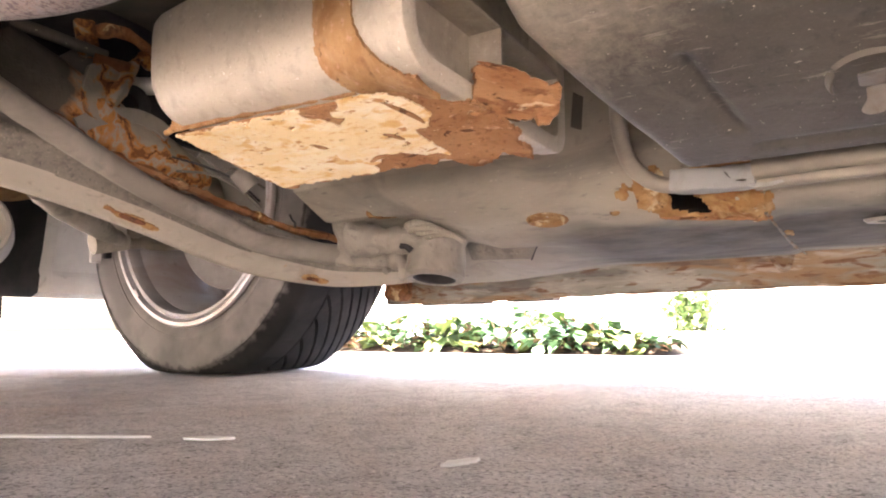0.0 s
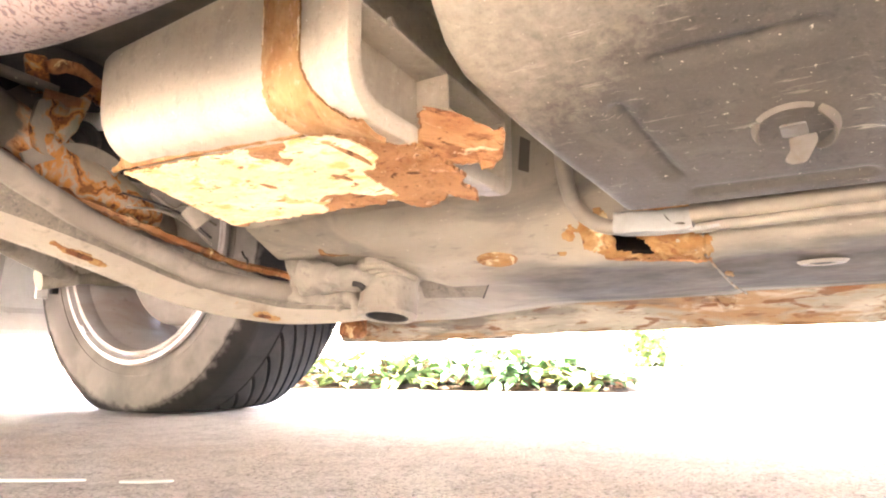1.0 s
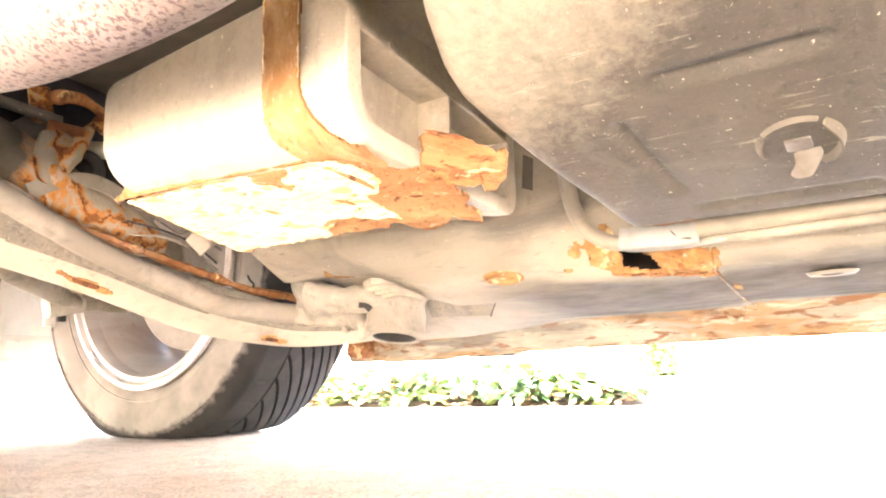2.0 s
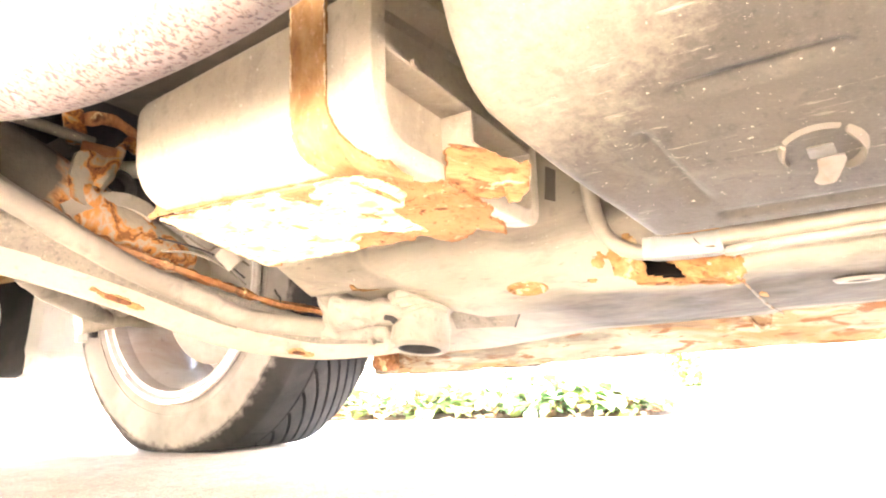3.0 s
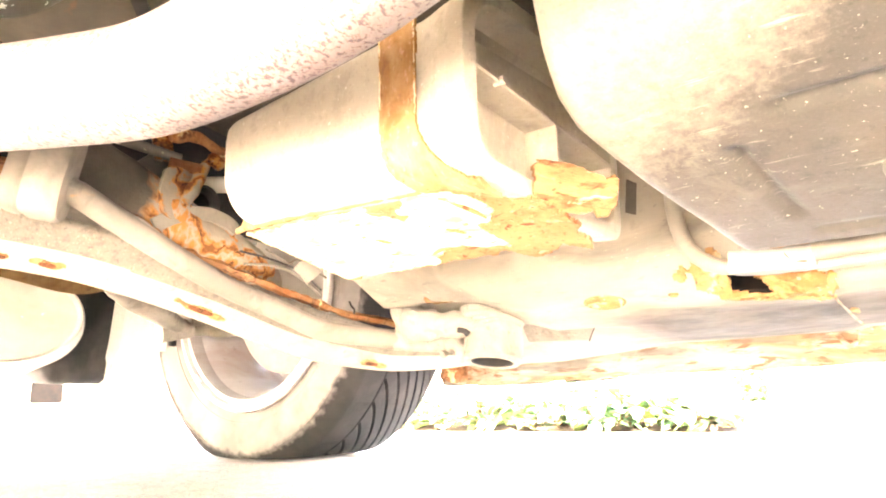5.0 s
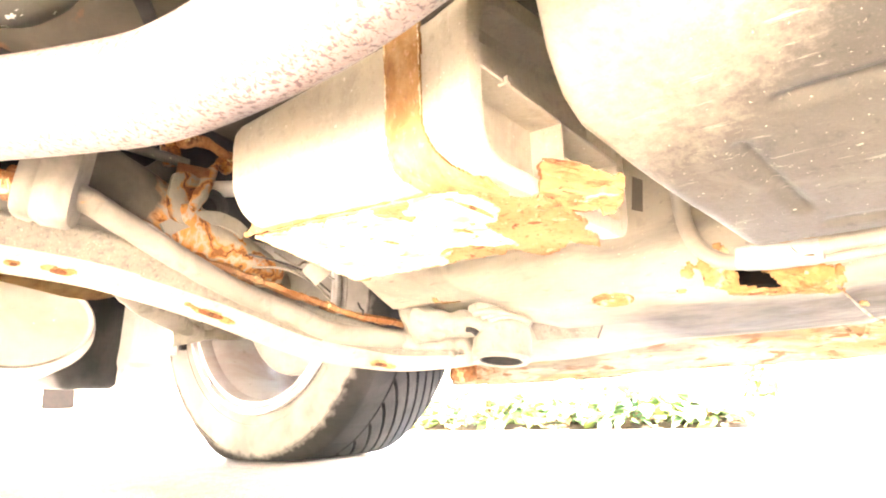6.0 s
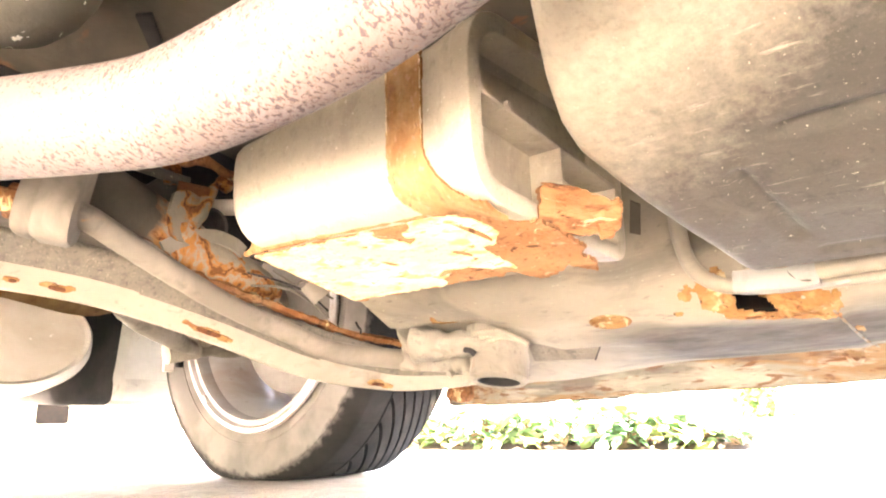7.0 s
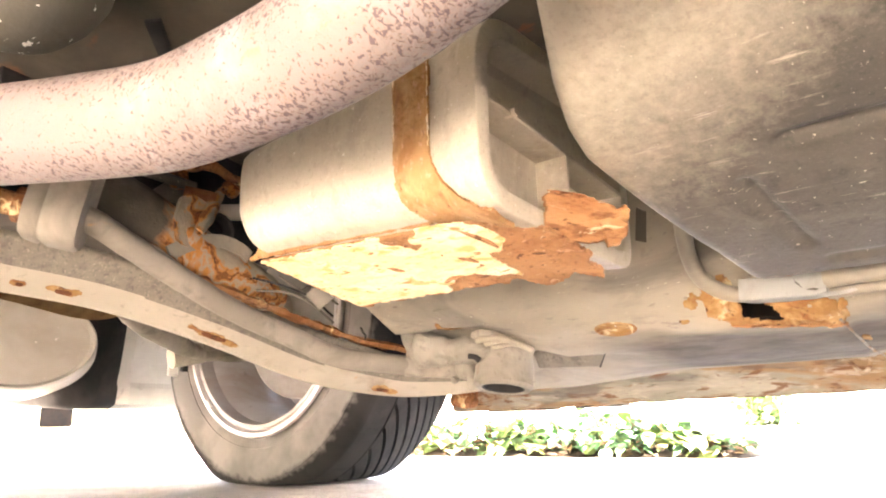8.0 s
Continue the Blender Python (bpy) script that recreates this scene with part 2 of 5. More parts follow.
def pits(nt, coord, colour):
    """Clusters of short dark rust pits, slanting round the pipe."""
    mp = nt.nodes.new("ShaderNodeMapping")
    mp.inputs["Rotation"].default_value = (0.5, 0.3, 0.6)
    mp.inputs["Scale"].default_value = (1.0, 0.65, 1.0)
    nt.links.new(coord, mp.inputs["Vector"])
    spots = grain(nt, mp.outputs["Vector"], 330, 4, 0.6, 0.5)
    fine = grain(nt, coord, 800, 3, 0.6)
    sep = nt.nodes.new("ShaderNodeSeparateXYZ")   # fewer pits along the inner side, more above and below
    nt.links.new(nt.nodes.new("ShaderNodeTexCoord").outputs["Normal"], sep.inputs[0])
    flank = maths(nt, "ABSOLUTE", maths(nt, "ADD", sep.outputs["Z"], 0.30))
    flank = maths(nt, "ADD", flank, maths(nt, "MULTIPLY", maths(nt, "SUBTRACT", grain(nt, coord, 13, 5, 0.65, 0.4), 0.5), 0.9))
    where = maths(nt, "ADD", maths(nt, "MULTIPLY", ramp(nt, flank, 0.22, 0.62), 0.10), maths(nt, "MULTIPLY", ramp(nt, grain(nt, coord, 26, 4), 0.45, 0.65), 0.03))
    f = ramp(nt, maths(nt, "ADD", spots, where), 0.635, 0.68)
    halo = ramp(nt, maths(nt, "ADD", spots, where), 0.58, 0.68)
    colour = mixed(nt, maths(nt, "MULTIPLY", ramp(nt, fine, 0.50, 0.62), 0.25), colour, (0.30, 0.22, 0.19))
    colour = mixed(nt, maths(nt, "MULTIPLY", halo, 0.45), colour, (0.36, 0.21, 0.15))
    return mixed(nt, maths(nt, "MULTIPLY", f, 0.8), colour, (0.085, 0.070, 0.075))


PIPE = surface("exhaust_steel", (0.215, 0.185, 0.172),
               [((0.255, 0.213, 0.183), 9, 0.4, 0.65, 5, 0.5, 0.8), ((0.32, 0.285, 0.278), 17, 0.52, 0.7, 4, 0.5, 0.6), ((0.34, 0.19, 0.11), 60, 0.64, 0.72, 4, 0.6, 0.6)],
               rough=0.72, bump=[(300, 3, 0.0008), (40, 3, 0.0005)], gloss_noise=0.1, extra=pits)


def veins_and_shade(nt, coord, colour):
    """Rust creeps over the paint in winding bands and eats through in patches; shade is painted on the inner end."""
    sep = nt.nodes.new("ShaderNodeSeparateXYZ")
    nt.links.new(nt.nodes.new("ShaderNodeNewGeometry").outputs["Position"], sep.inputs[0])
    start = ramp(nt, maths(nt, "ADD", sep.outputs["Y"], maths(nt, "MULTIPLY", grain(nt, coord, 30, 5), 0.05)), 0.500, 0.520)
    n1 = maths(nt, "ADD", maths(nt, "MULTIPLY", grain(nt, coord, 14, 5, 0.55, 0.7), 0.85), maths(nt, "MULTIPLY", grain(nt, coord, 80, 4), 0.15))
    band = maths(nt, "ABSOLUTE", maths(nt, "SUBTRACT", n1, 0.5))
    # inner end mixed to a dark tone that stands for its shade
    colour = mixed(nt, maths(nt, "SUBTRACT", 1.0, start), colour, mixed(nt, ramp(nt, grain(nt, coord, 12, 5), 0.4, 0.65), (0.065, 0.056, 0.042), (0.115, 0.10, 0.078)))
    f = maths(nt, "MAXIMUM", ramp(nt, band, 0.060, 0.030), ramp(nt, n1, 0.56, 0.60))
    colour = mixed(nt, maths(nt, "MULTIPLY", f, start), colour, (0.37, 0.165, 0.05))
    g = maths(nt, "MAXIMUM", ramp(nt, band, 0.024, 0.008), ramp(nt, n1, 0.62, 0.66))
    colour = mixed(nt, maths(nt, "MULTIPLY", g, start), colour, (0.17, 0.068, 0.024))
    h = maths(nt, "MULTIPLY", ramp(nt, grain(nt, coord, 120, 5), 0.52, 0.62), g)
    return mixed(nt, maths(nt, "MULTIPLY", h, start), colour, (0.06, 0.03, 0.02))


PAINT_RUST = surface("rusted_paint", (0.25, 0.22, 0.17),
                     [((0.35, 0.308, 0.24), 13, 0.4, 0.6, 4, 0.6, 0.8), ((0.24, 0.215, 0.175), 30, 0.56, 0.7, 5, 0.6, 0.6), ((0.19, 0.165, 0.13), 7, 0.54, 0.68, 5, 0.4, 0.6)],
                     rough=0.75, bump=[(60, 5, 0.0018), (220, 3, 0.0006)], extra=veins_and_shade)
SILL_RUST = surface("sill_paint", (0.21, 0.195, 0.155),
                    [((0.33, 0.30, 0.235), 12, 0.48, 0.62, 5, 0.5, 0.8), ((0.22, 0.122, 0.05), 13, 0.49, 0.57, 7, 0.5, 0.75), ((0.13, 0.058, 0.024), 34, 0.53, 0.60, 6, 0.8, 0.85), ((0.36, 0.32, 0.26), 40, 0.56, 0.64, 5, 0.5, 0.6), ((0.10, 0.09, 0.075), 21, 0.53, 0.66, 6, 0.6, 0.7), ((0.38, 0.345, 0.275), 26, 0.60, 0.68, 5, 0.6, 0.7),
                     (RUST_DARK, 90, 0.62, 0.70, 5, 0.6, 0.7)], rough=0.8, bump=[(80, 5, 0.0015), (22, 3, 0.002)], stretch=(0.4, 1, 2.0))
SLOT_RUST = surface("slot_rust", (0.13, 0.05, 0.022), [((0.05, 0.024, 0.015), 60, 0.45, 0.6, 5, 0.6, 0.8), (RUST, 110, 0.55, 0.68, 4, 0.5, 0.7)], rough=0.9, bump=[(120, 4, 0.001)])
BOWL_GREY = surface("bowl_grey", (0.078, 0.073, 0.058), [((0.11, 0.103, 0.082), 5, 0.4, 0.65, 4, 0.5, 0.8), ((0.85, 0.82, 0.75), 75, 0.665, 0.69, 2, 0, 0.95), ((0.14, 0.13, 0.105), 26, 0.58, 0.7, 5, 0.5, 0.5)], rough=0.7, bump=[(120, 3, 0.0006)])
SHIELD_BROWN = surface("brown_shield", (0.17, 0.105, 0.05), [((0.27, 0.18, 0.09), 12, 0.42, 0.62, 5, 0.5, 0.8), (RUST_DARK, 34, 0.58, 0.70, 5, 0.6, 0.7)], rough=0.7, bump=[(70, 4, 0.001)])
# steel with shade mixed into its base colour
SHADOWED_STEEL = surface("shadowed_steel", (0.055, 0.048, 0.038), [((0.105, 0.09, 0.068), 7, 0.4, 0.7, 5, 0.6, 0.8), (RUST, 12, 0.64, 0.74, 5, 1, 0.8)],
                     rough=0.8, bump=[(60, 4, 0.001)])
RUBBER = surface("tyre_rubber", (0.032, 0.031, 0.031), [((0.055, 0.051, 0.047), 12, 0.4, 0.7, 5, 0.6, 0.8)], rough=0.85,
                 bump=[(180, 3, 0.0005)], spec=0.25)


def sidewall_dust(nt, coord, colour):
    """Dry mud on the tyre's flank, worn off ragged towards the tread."""
    sep = nt.nodes.new("ShaderNodeSeparateXYZ")
    nt.links.new(nt.nodes.new("ShaderNodeTexCoord").outputs["Object"], sep.inputs[0])
    z = maths(nt, "SUBTRACT", sep.outputs["Z"], 0.329)
    r = maths(nt, "SQRT", maths(nt, "ADD", maths(nt, "MULTIPLY", sep.outputs["X"], sep.outputs["X"]), maths(nt, "MULTIPLY", z, z)))
    r = maths(nt, "ADD", r, maths(nt, "MULTIPLY", maths(nt, "SUBTRACT", grain(nt, coord, 55, 5), 0.5), 0.03))
    dust = mixed(nt, ramp(nt, grain(nt, coord, 14, 5), 0.4, 0.66), (0.175, 0.162, 0.146), (0.26, 0.24, 0.215))
    return mixed(nt, ramp(nt, r, 0.315, 0.299), colour, dust)


TYRE = surface("tyre_rubber_dusty", (0.020, 0.0193, 0.0195), [((0.034, 0.0315, 0.030), 12, 0.4, 0.7, 5, 0.6, 0.8)], rough=0.85, bump=[(180, 3, 0.0005)], spec=0.1, extra=sidewall_dust)
RUBBER_GREY = surface("bushing_rubber", (0.155, 0.138, 0.112), [((0.26, 0.23, 0.185), 16, 0.4, 0.65, 5, 0.5, 0.8)], rough=0.8, bump=[(110, 4, 0.0008)])
ALLOY = surface("alloy", (0.47, 0.455, 0.45), [((0.30, 0.205, 0.145), 7, 0.42, 0.68, 5, 0.6, 0.75), ((0.2, 0.16, 0.13), 55, 0.66, 0.74, 3, 0, 0.6)],
                rough=0.42, metal=0.45, bump=[(130, 3, 0.0003)], gloss_noise=0.1)
BRAKE = surface("brake_steel", (0.22, 0.205, 0.185), [((0.14, 0.12, 0.10), 14, 0.45, 0.7, 4, 0.4, 0.7)], rough=0.65, metal=0.1, bump=[(150, 3, 0.0003)], gloss_noise=0.1)
ALUMINIUM = surface("muffler_steel", (0.33, 0.30, 0.255), [((0.24, 0.21, 0.17), 7, 0.42, 0.7, 5, 0.6, 0.8), ((0.6, 0.56, 0.5), 60, 0.7, 0.76, 2, 0, 0.7)],
                    rough=0.6, metal=0.1, bump=[(60, 4, 0.0006)], gloss_noise=0.12)
TAPE = surface("grey_tape", (0.255, 0.25, 0.23), [((0.19, 0.175, 0.15), 26, 0.45, 0.66, 5, 0.7, 0.8), ((0.55, 0.52, 0.46), 70, 0.64, 0.74, 3, 0.4, 0.7)],
               rough=0.6, bump=[(50, 5, 0.0016)])
LINE = surface("coated_line", (0.25, 0.22, 0.17), [((0.17, 0.15, 0.125), 20, 0.42, 0.68, 4, 0.5, 0.8)], rough=0.5, bump=[(100, 3, 0.0005)])
ZINC = surface("zinc_clip", (0.22, 0.20, 0.175), [((0.17, 0.14, 0.10), 60, 0.5, 0.7, 4, 0.5, 0.8)], rough=0.5, metal=0.5, bump=[(120, 3, 0.0005)])
# near-black base colour that stands in for deep shade
SHADE_BLACK = surface("shade_black", (0.007, 0.006, 0.005), [((0.012, 0.008, 0.006), 40, 0.4, 0.6, 4, 0.5, 0.8)], rough=1.0, spec=0.1)
# black of trim and wires; also stands for shade in gaps and voids
BLACK = surface("black_trim_and_shade", (0.022, 0.021, 0.02), [((0.06, 0.055, 0.05), 9, 0.4, 0.7, 4, 0.5, 0.7)], rough=0.7, bump=[(60, 3, 0.0006)])
LINER = surface("grey_liner", (0.56, 0.53, 0.48), [((0.68, 0.65, 0.59), 6, 0.4, 0.65, 4, 0.6, 0.8), ((0.14, 0.12, 0.1), 18, 0.6, 0.74, 4, 0.6, 0.6)], rough=0.7, bump=[(80, 3, 0.0008)])
BODY_PAINT = surface("silver_paint", (0.50, 0.49, 0.48), [((0.42, 0.40, 0.37), 4, 0.4, 0.7, 4, 0.5, 0.6)], rough=0.35, metal=0.3, spec=0.5)
BLUE_PAINT = surface("blue_paint", (0.28, 0.42, 0.62), [((0.22, 0.34, 0.52), 3, 0.4, 0.7, 4, 0.5, 0.6)], rough=0.35, spec=0.5)
GLASS_DARK = surface("dark_glass", (0.02, 0.022, 0.025), rough=0.06, spec=0.5)
# white of the far wall; also stands in for sunlight on the flecks
WALL_FLECK_WHITE = surface("wall_fleck_white", (0.82, 0.80, 0.77), [((0.7, 0.66, 0.62), 90, 0.6, 0.75, 3, 0, 0.6)], rough=0.6)
SOIL = surface("soil", (0.045, 0.034, 0.025), [((0.09, 0.068, 0.05), 30, 0.45, 0.65, 6, 0.5, 0.8), ((0.035, 0.028, 0.022), 14, 0.55, 0.7, 5, 0.5, 0.7)], rough=0.95, bump=[(60, 5, 0.01)])


def leaf_material(name, a, b):
    m = surface(name, a, rough=0.55)
    nt = m.node_tree
    geo = nt.nodes.new("ShaderNodeNewGeometry")
    bsdf = nt.nodes["Principled BSDF"]
    nt.links.new(mixed(nt, geo.outputs["Random Per Island"], a, b), bsdf.inputs["Base Color"])
    bsdf.inputs["Transmission Weight"].default_value = 0.0
    return m


LEAF = leaf_material("leaf_green", (0.042, 0.105, 0.045), (0.11, 0.185, 0.095))
LEAF_PALE = leaf_material("leaf_pale", (0.07, 0.125, 0.05), (0.14, 0.18, 0.055))
DRY_LEAF = leaf_material("leaf_dry", (0.09, 0.05, 0.028), (0.16, 0.11, 0.06))


# ---- helpers for shapes ----
def thing(name, at, label, category, group="", kind=""):
    ob = new(name)
    ob.location = at
    ob.empty_display_size = 0.05
    return tagged(ob, label, category, group, kind)


def finish(bm, name, material, angle=35):
    bmesh.ops.recalc_face_normals(bm, faces=bm.faces[:])
    me = bpy.data.meshes.new(name)
    bm.to_mesh(me)
    bm.free()
    for p in me.polygons:
        p.use_smooth = True
    me.set_sharp_from_angle(angle=radians(angle))
    for m in material if isinstance(material, (list, tuple)) else (material,):
        me.materials.append(m)
    return me


def base_of(ob):
    at = Vector((0, 0, 0))
    while ob:
        at = at + ob.location
        ob = ob.parent
    return at


def part(name, bm, material, parent, label="", angle=35):
    """Links a bmesh, given in world metres, as one mesh under a thing or a part."""
    bmesh.ops.translate(bm, verts=bm.verts[:], vec=-base_of(parent))
    ob = new(name, finish(bm, name, material, angle))
    ob.parent = parent
    if label:
        ob["label"] = label
    return ob


def solo(name, bm, material, at, label, category, group="", kind="", angle=35):
    bmesh.ops.translate(bm, verts=bm.verts[:], vec=-Vector(at))
    ob = new(name, finish(bm, name, material, angle))
    ob.location = at
    return tagged(ob, label, category, group, kind)


def box(bm, c, s, rot=(0, 0, 0), bevel=0.003, seg=2):
    g = bmesh.ops.create_cube(bm, size=1)["verts"]
    bmesh.ops.scale(bm, verts=g, vec=s)
    if bevel:
        edges = list({e for v in g for e in v.link_edges})
        g = list({v for f in bmesh.ops.bevel(bm, geom=edges, offset=bevel, segments=seg, affect="EDGES", profile=0.5)["faces"] for v in f.verts} | set(v for v in g if v.is_valid))
    bmesh.ops.transform(bm, verts=g, matrix=pose(*c, *rot))
    return g


def loft(bm, rings, caps=True, closed=True):
    vs = [[bm.verts.new(p) for p in r] for r in rings]
    n = len(vs[0])
    for a, b in zip(vs, vs[1:]):
        for i in range(n if closed else n - 1):
            bm.faces.new((a[i], a[(i + 1) % n], b[(i + 1) % n], b[i]))
    if caps and closed:
        bm.faces.new(vs[0])
        bm.faces.new(list(reversed(vs[-1])))
    return vs


def spline(pts, per=8):
    """Catmull-Rom through the points."""
    p = [Vector(q) for q in pts]
    p = [p[0] * 2 - p[1]] + p + [p[-1] * 2 - p[-2]]
    out = []
    for a, b, c, d in zip(p, p[1:], p[2:], p[3:]):
        for k in range(per):
            t = k / per
            out.append(0.5 * (2 * b + (c - a) * t + (2 * a - 5 * b + 4 * c - d) * t * t + (3 * b - a - 3 * c + d) * t ** 3))
    out.append(p[-2])
    return out


def tube(bm, pts, r, seg=16, per=8, shape=None, caps=True, up=(0, 0, 1), rough=0.0, smooth=True):
    """Sweeps a circle, or the outline shape [(side, up), ...], along the points. r: a number or a function of 0..1."""
    path = spline(pts, per) if smooth and len(pts) > 2 else [Vector(q) for q in pts]
    rings = []
    for i, p in enumerate(path):
        d = (path[min(i + 1, len(path) - 1)] - path[max(i - 1, 0)]).normalized()
        side = d.cross(Vector(up)).normalized()
        top = side.cross(d).normalized()
        k = r(i / (len(path) - 1)) if callable(r) else r
        outline = shape or [(math.cos(2 * math.pi * j / seg), math.sin(2 * math.pi * j / seg)) for j in range(seg)]
        ring = [p + side * u * k + top * v * k for u, v in outline]
        if rough:
            ring = [q + (q - p).normalized() * noise.noise(q * 60) * rough for q in ring]
        rings.append(ring)
    loft(bm, rings, caps)


def rod(bm, a, b, r, seg=16, r2=None):
    a, b = Vector(a), Vector(b)
    up = (0, 1, 0) if abs((b - a).normalized().z) > 0.9 else (0, 0, 1)
    tube(bm, [a, b], (lambda t: r + ((r2 if r2 is not None else r) - r) * t), seg, up=up, smooth=False)


def revolve(bm, profile, at, seg=64, closed=False, axis="Y"):
    """profile: (radius, along the axis)."""
    rings = []
    for r, w in profile:
        ring = []
        for k in range(seg):
            a = 2 * math.pi * k / seg
            c, s = r * math.cos(a), r * math.sin(a)
            ring.append(Vector(at) + Vector((c, w, s) if axis == "Y" else (w, c, s) if axis == "X" else (c, s, w)))
        rings.append(ring)
    if closed:
        rings.append(rings[0])
    vs = loft(bm, rings, caps=False)
    if closed:
        bmesh.ops.remove_doubles(bm, verts=bm.verts[:], dist=1e-6)
    return vs


def rounded(poly, r, n=4):
    """Polygon with rounded corners. r: one radius or one for each corner."""
    out = []
    k = len(poly)
    for i in range(k):
        p, a, b = Vector(poly[i]), Vector(poly[i - 1]), Vector(poly[(i + 1) % k])
        rad = r[i] if isinstance(r, (list, tuple)) else r
        u, v = (a - p).normalized(), (b - p).normalized()
        d = min(rad, (a - p).length * 0.48, (b - p).length * 0.48)
        for j in range(n + 1):
            t = j / n
            out.append(p + u * d * (1 - t) ** 2 + v * d * t ** 2)
    return out


def sheet(bm, u0, u1, v0, v1, step, inside, place, thick, bumpy=0.0, scale=60):
    """A sheet with a ragged outline: the cells of a fine grid that lie inside, with thickness and uneven faces."""
    nu, nv = max(1, round((u1 - u0) / step)), max(1, round((v1 - v0) / step))
    keep = {(i, j) for i in range(nu) for j in range(nv) if inside(u0 + (i + 0.5) * step, v0 + (j + 0.5) * step)}
    grid = {}

    def vert(i, j, side):
        if (i, j, side) not in grid:
            p, n = place(u0 + i * step, v0 + j * step)
            q = p + n * (thick * side)
            q += n * (noise.noise(p * scale) + 0.5 * noise.noise(p * scale * 2.7)) * bumpy * (1 if side else 0.3)
            q += Vector((noise.noise(p * 310), noise.noise(p * 290 + Vector((5, 0, 0))), 0)) * step * 0.35
            grid[i, j, side] = bm.verts.new(q)
        return grid[i, j, side]

    for i, j in keep:
        for s in (0, 1):
            bm.faces.new([vert(i + a, j + b, s) for a, b in ((0, 0), (1, 0), (1, 1), (0, 1))])
        for (di, dj), (a, b) in (((-1, 0), ((0, 0), (0, 1))), ((1, 0), ((1, 0), (1, 1))), ((0, -1), ((0, 0), (1, 0))), ((0, 1), ((0, 1), (1, 1)))):
            if (i + di, j + dj) not in keep:
                bm.faces.new((vert(i + a[0], j + a[1], 0), vert(i + b[0], j + b[1], 0), vert(i + b[0], j + b[1], 1), vert(i + a[0], j + a[1], 1)))


def within(poly, x, y):
    hit = False
    for (ax, ay), (bx, by) in zip(poly, poly[1:] + poly[:1]):
        if (ay > y) != (by > y) and x < (bx - ax) * (y - ay) / (by - ay) + ax:
            hit = not hit
    return hit


def step_between(xs, ys, x):
    return float(np.interp(x, xs, ys))


def cut(ob, cutter):
    """Takes the closed mesh cutter (world metres) out of ob for good."""
    bmesh.ops.recalc_face_normals(cutter, faces=cutter.faces[:])
    me = bpy.data.meshes.new("cutter")
    cutter.to_mesh(me)
    cutter.free()
    c = new("cutter", me)
    mod = ob.modifiers.new("cut", "BOOLEAN")
    mod.operation, mod.object, mod.solver = "DIFFERENCE", c, "EXACT"
    bpy.context.view_layer.update()
    done = bpy.data.meshes.new_from_object(ob.evaluated_get(bpy.context.evaluated_depsgraph_get()))
    ob.modifiers.clear()
    ob.data = done
    bpy.data.objects.remove(c)
    bpy.data.meshes.remove(me)


# ---- ground ----
GZ = 0.012                                   # level of the drive
bm = bmesh.new()
marks = [-400, -60, -20, -8, -4, -2, -1, -0.5, 0, 0.5, 1, 2, 4, 8, 20, 60, 400]
loft(bm, [[Vector((x, y, GZ)) for x in marks] for y in marks], closed=False)
solo("ground", bm, ASPHALT, (0, 0, 0), "worn grey asphalt driveway with fine stone grit", "ground", kind="structure")

# plain pale wall added far behind the bed to bounce sunlight under the car
bm = bmesh.new()
box(bm, (-2.0, 10.6, GZ + 1.9), (26.0, 0.25, 3.8), (0, 0, 0), 0.01)
solo("bounce_wall", bm, WALL_FLECK_WHITE, (-2.0, 10.6, GZ), "plain pale wall added to bounce sunlight under the car", "wall", kind="structure")

# ---- car body: floor, side members, sill, shell ----
CAR = (0.3, 0.3, 0.0)
car = thing("car_body", CAR, "silver parked car body with a dusty grey sealed underside", "car body")



def floor_z(x, y):
    """Height of the sealed side member and floor edge under the car's side."""
    z = step_between([0.50, 0.69, 0.70, 0.715, 0.73, 0.78, 0.83, 0.86, 0.90, 0.93, 0.98, 1.06, 1.14],
                     [0.52, 0.515, 0.49, 0.33, 0.279, 0.252, 0.227, 0.216, 0.202, 0.196, 0.188, 0.184, 0.186], y)
    if x < -0.15:  # a shallow trough runs forward from the rear mount
        z += 0.016 * max(0, 1 - abs(y - (0.985 - 0.10 * (x + 0.5))) / 0.05) * min(1, (-0.15 - x) / 0.15)
    w = max(0.0, min(1.0, (x + 0.17) / 0.09))  # steeper side where the lines run
    steep = step_between([0.50, 0.69, 0.70, 0.715, 0.73, 0.78, 0.80, 0.815, 0.846, 0.87, 0.90], [0.52, 0.515, 0.49, 0.42, 0.38, 0.30, 0.266, 0.245, 0.213, 0.206, 0.202], y)
    if y < 0.90:
        z += (steep - z) * w * w * (3 - 2 * w)
    if x < -0.30:  # the floor lifts over the mount
        z += 0.034 * min(1.0, (-0.30 - x) / 0.12) * max(0.0, min(1.0, (y - 0.80) / 0.06)) * max(0.0, min(1.0, (1.10 - y) / 0.05))
    if x < -0.2:
        z -= 0.016 * min(1.0, (-0.2 - x) / 0.2) * max(0.0, min(1.0, (y - 0.99) / 0.06))
    if x > 0.045:  # lapped panel ahead of the welded seam
        z += 0.004
    return z + 0.0012 * noise.noise(Vector((x * 9, y * 9, 0)))


bm = bmesh.new()
xs = [-0.515 + 0.012 * i for i in range(108)] + [0.9, 1.3, 1.75]
ys = [0.50 + 0.0125 * j for j in range(51)]
under = [[Vector((x, y, floor_z(x, y))) for y in ys] for x in xs]
loft(bm, [row + [Vector((r.x, r.y, r.z + 0.006)) for r in reversed(row)] for row in under])
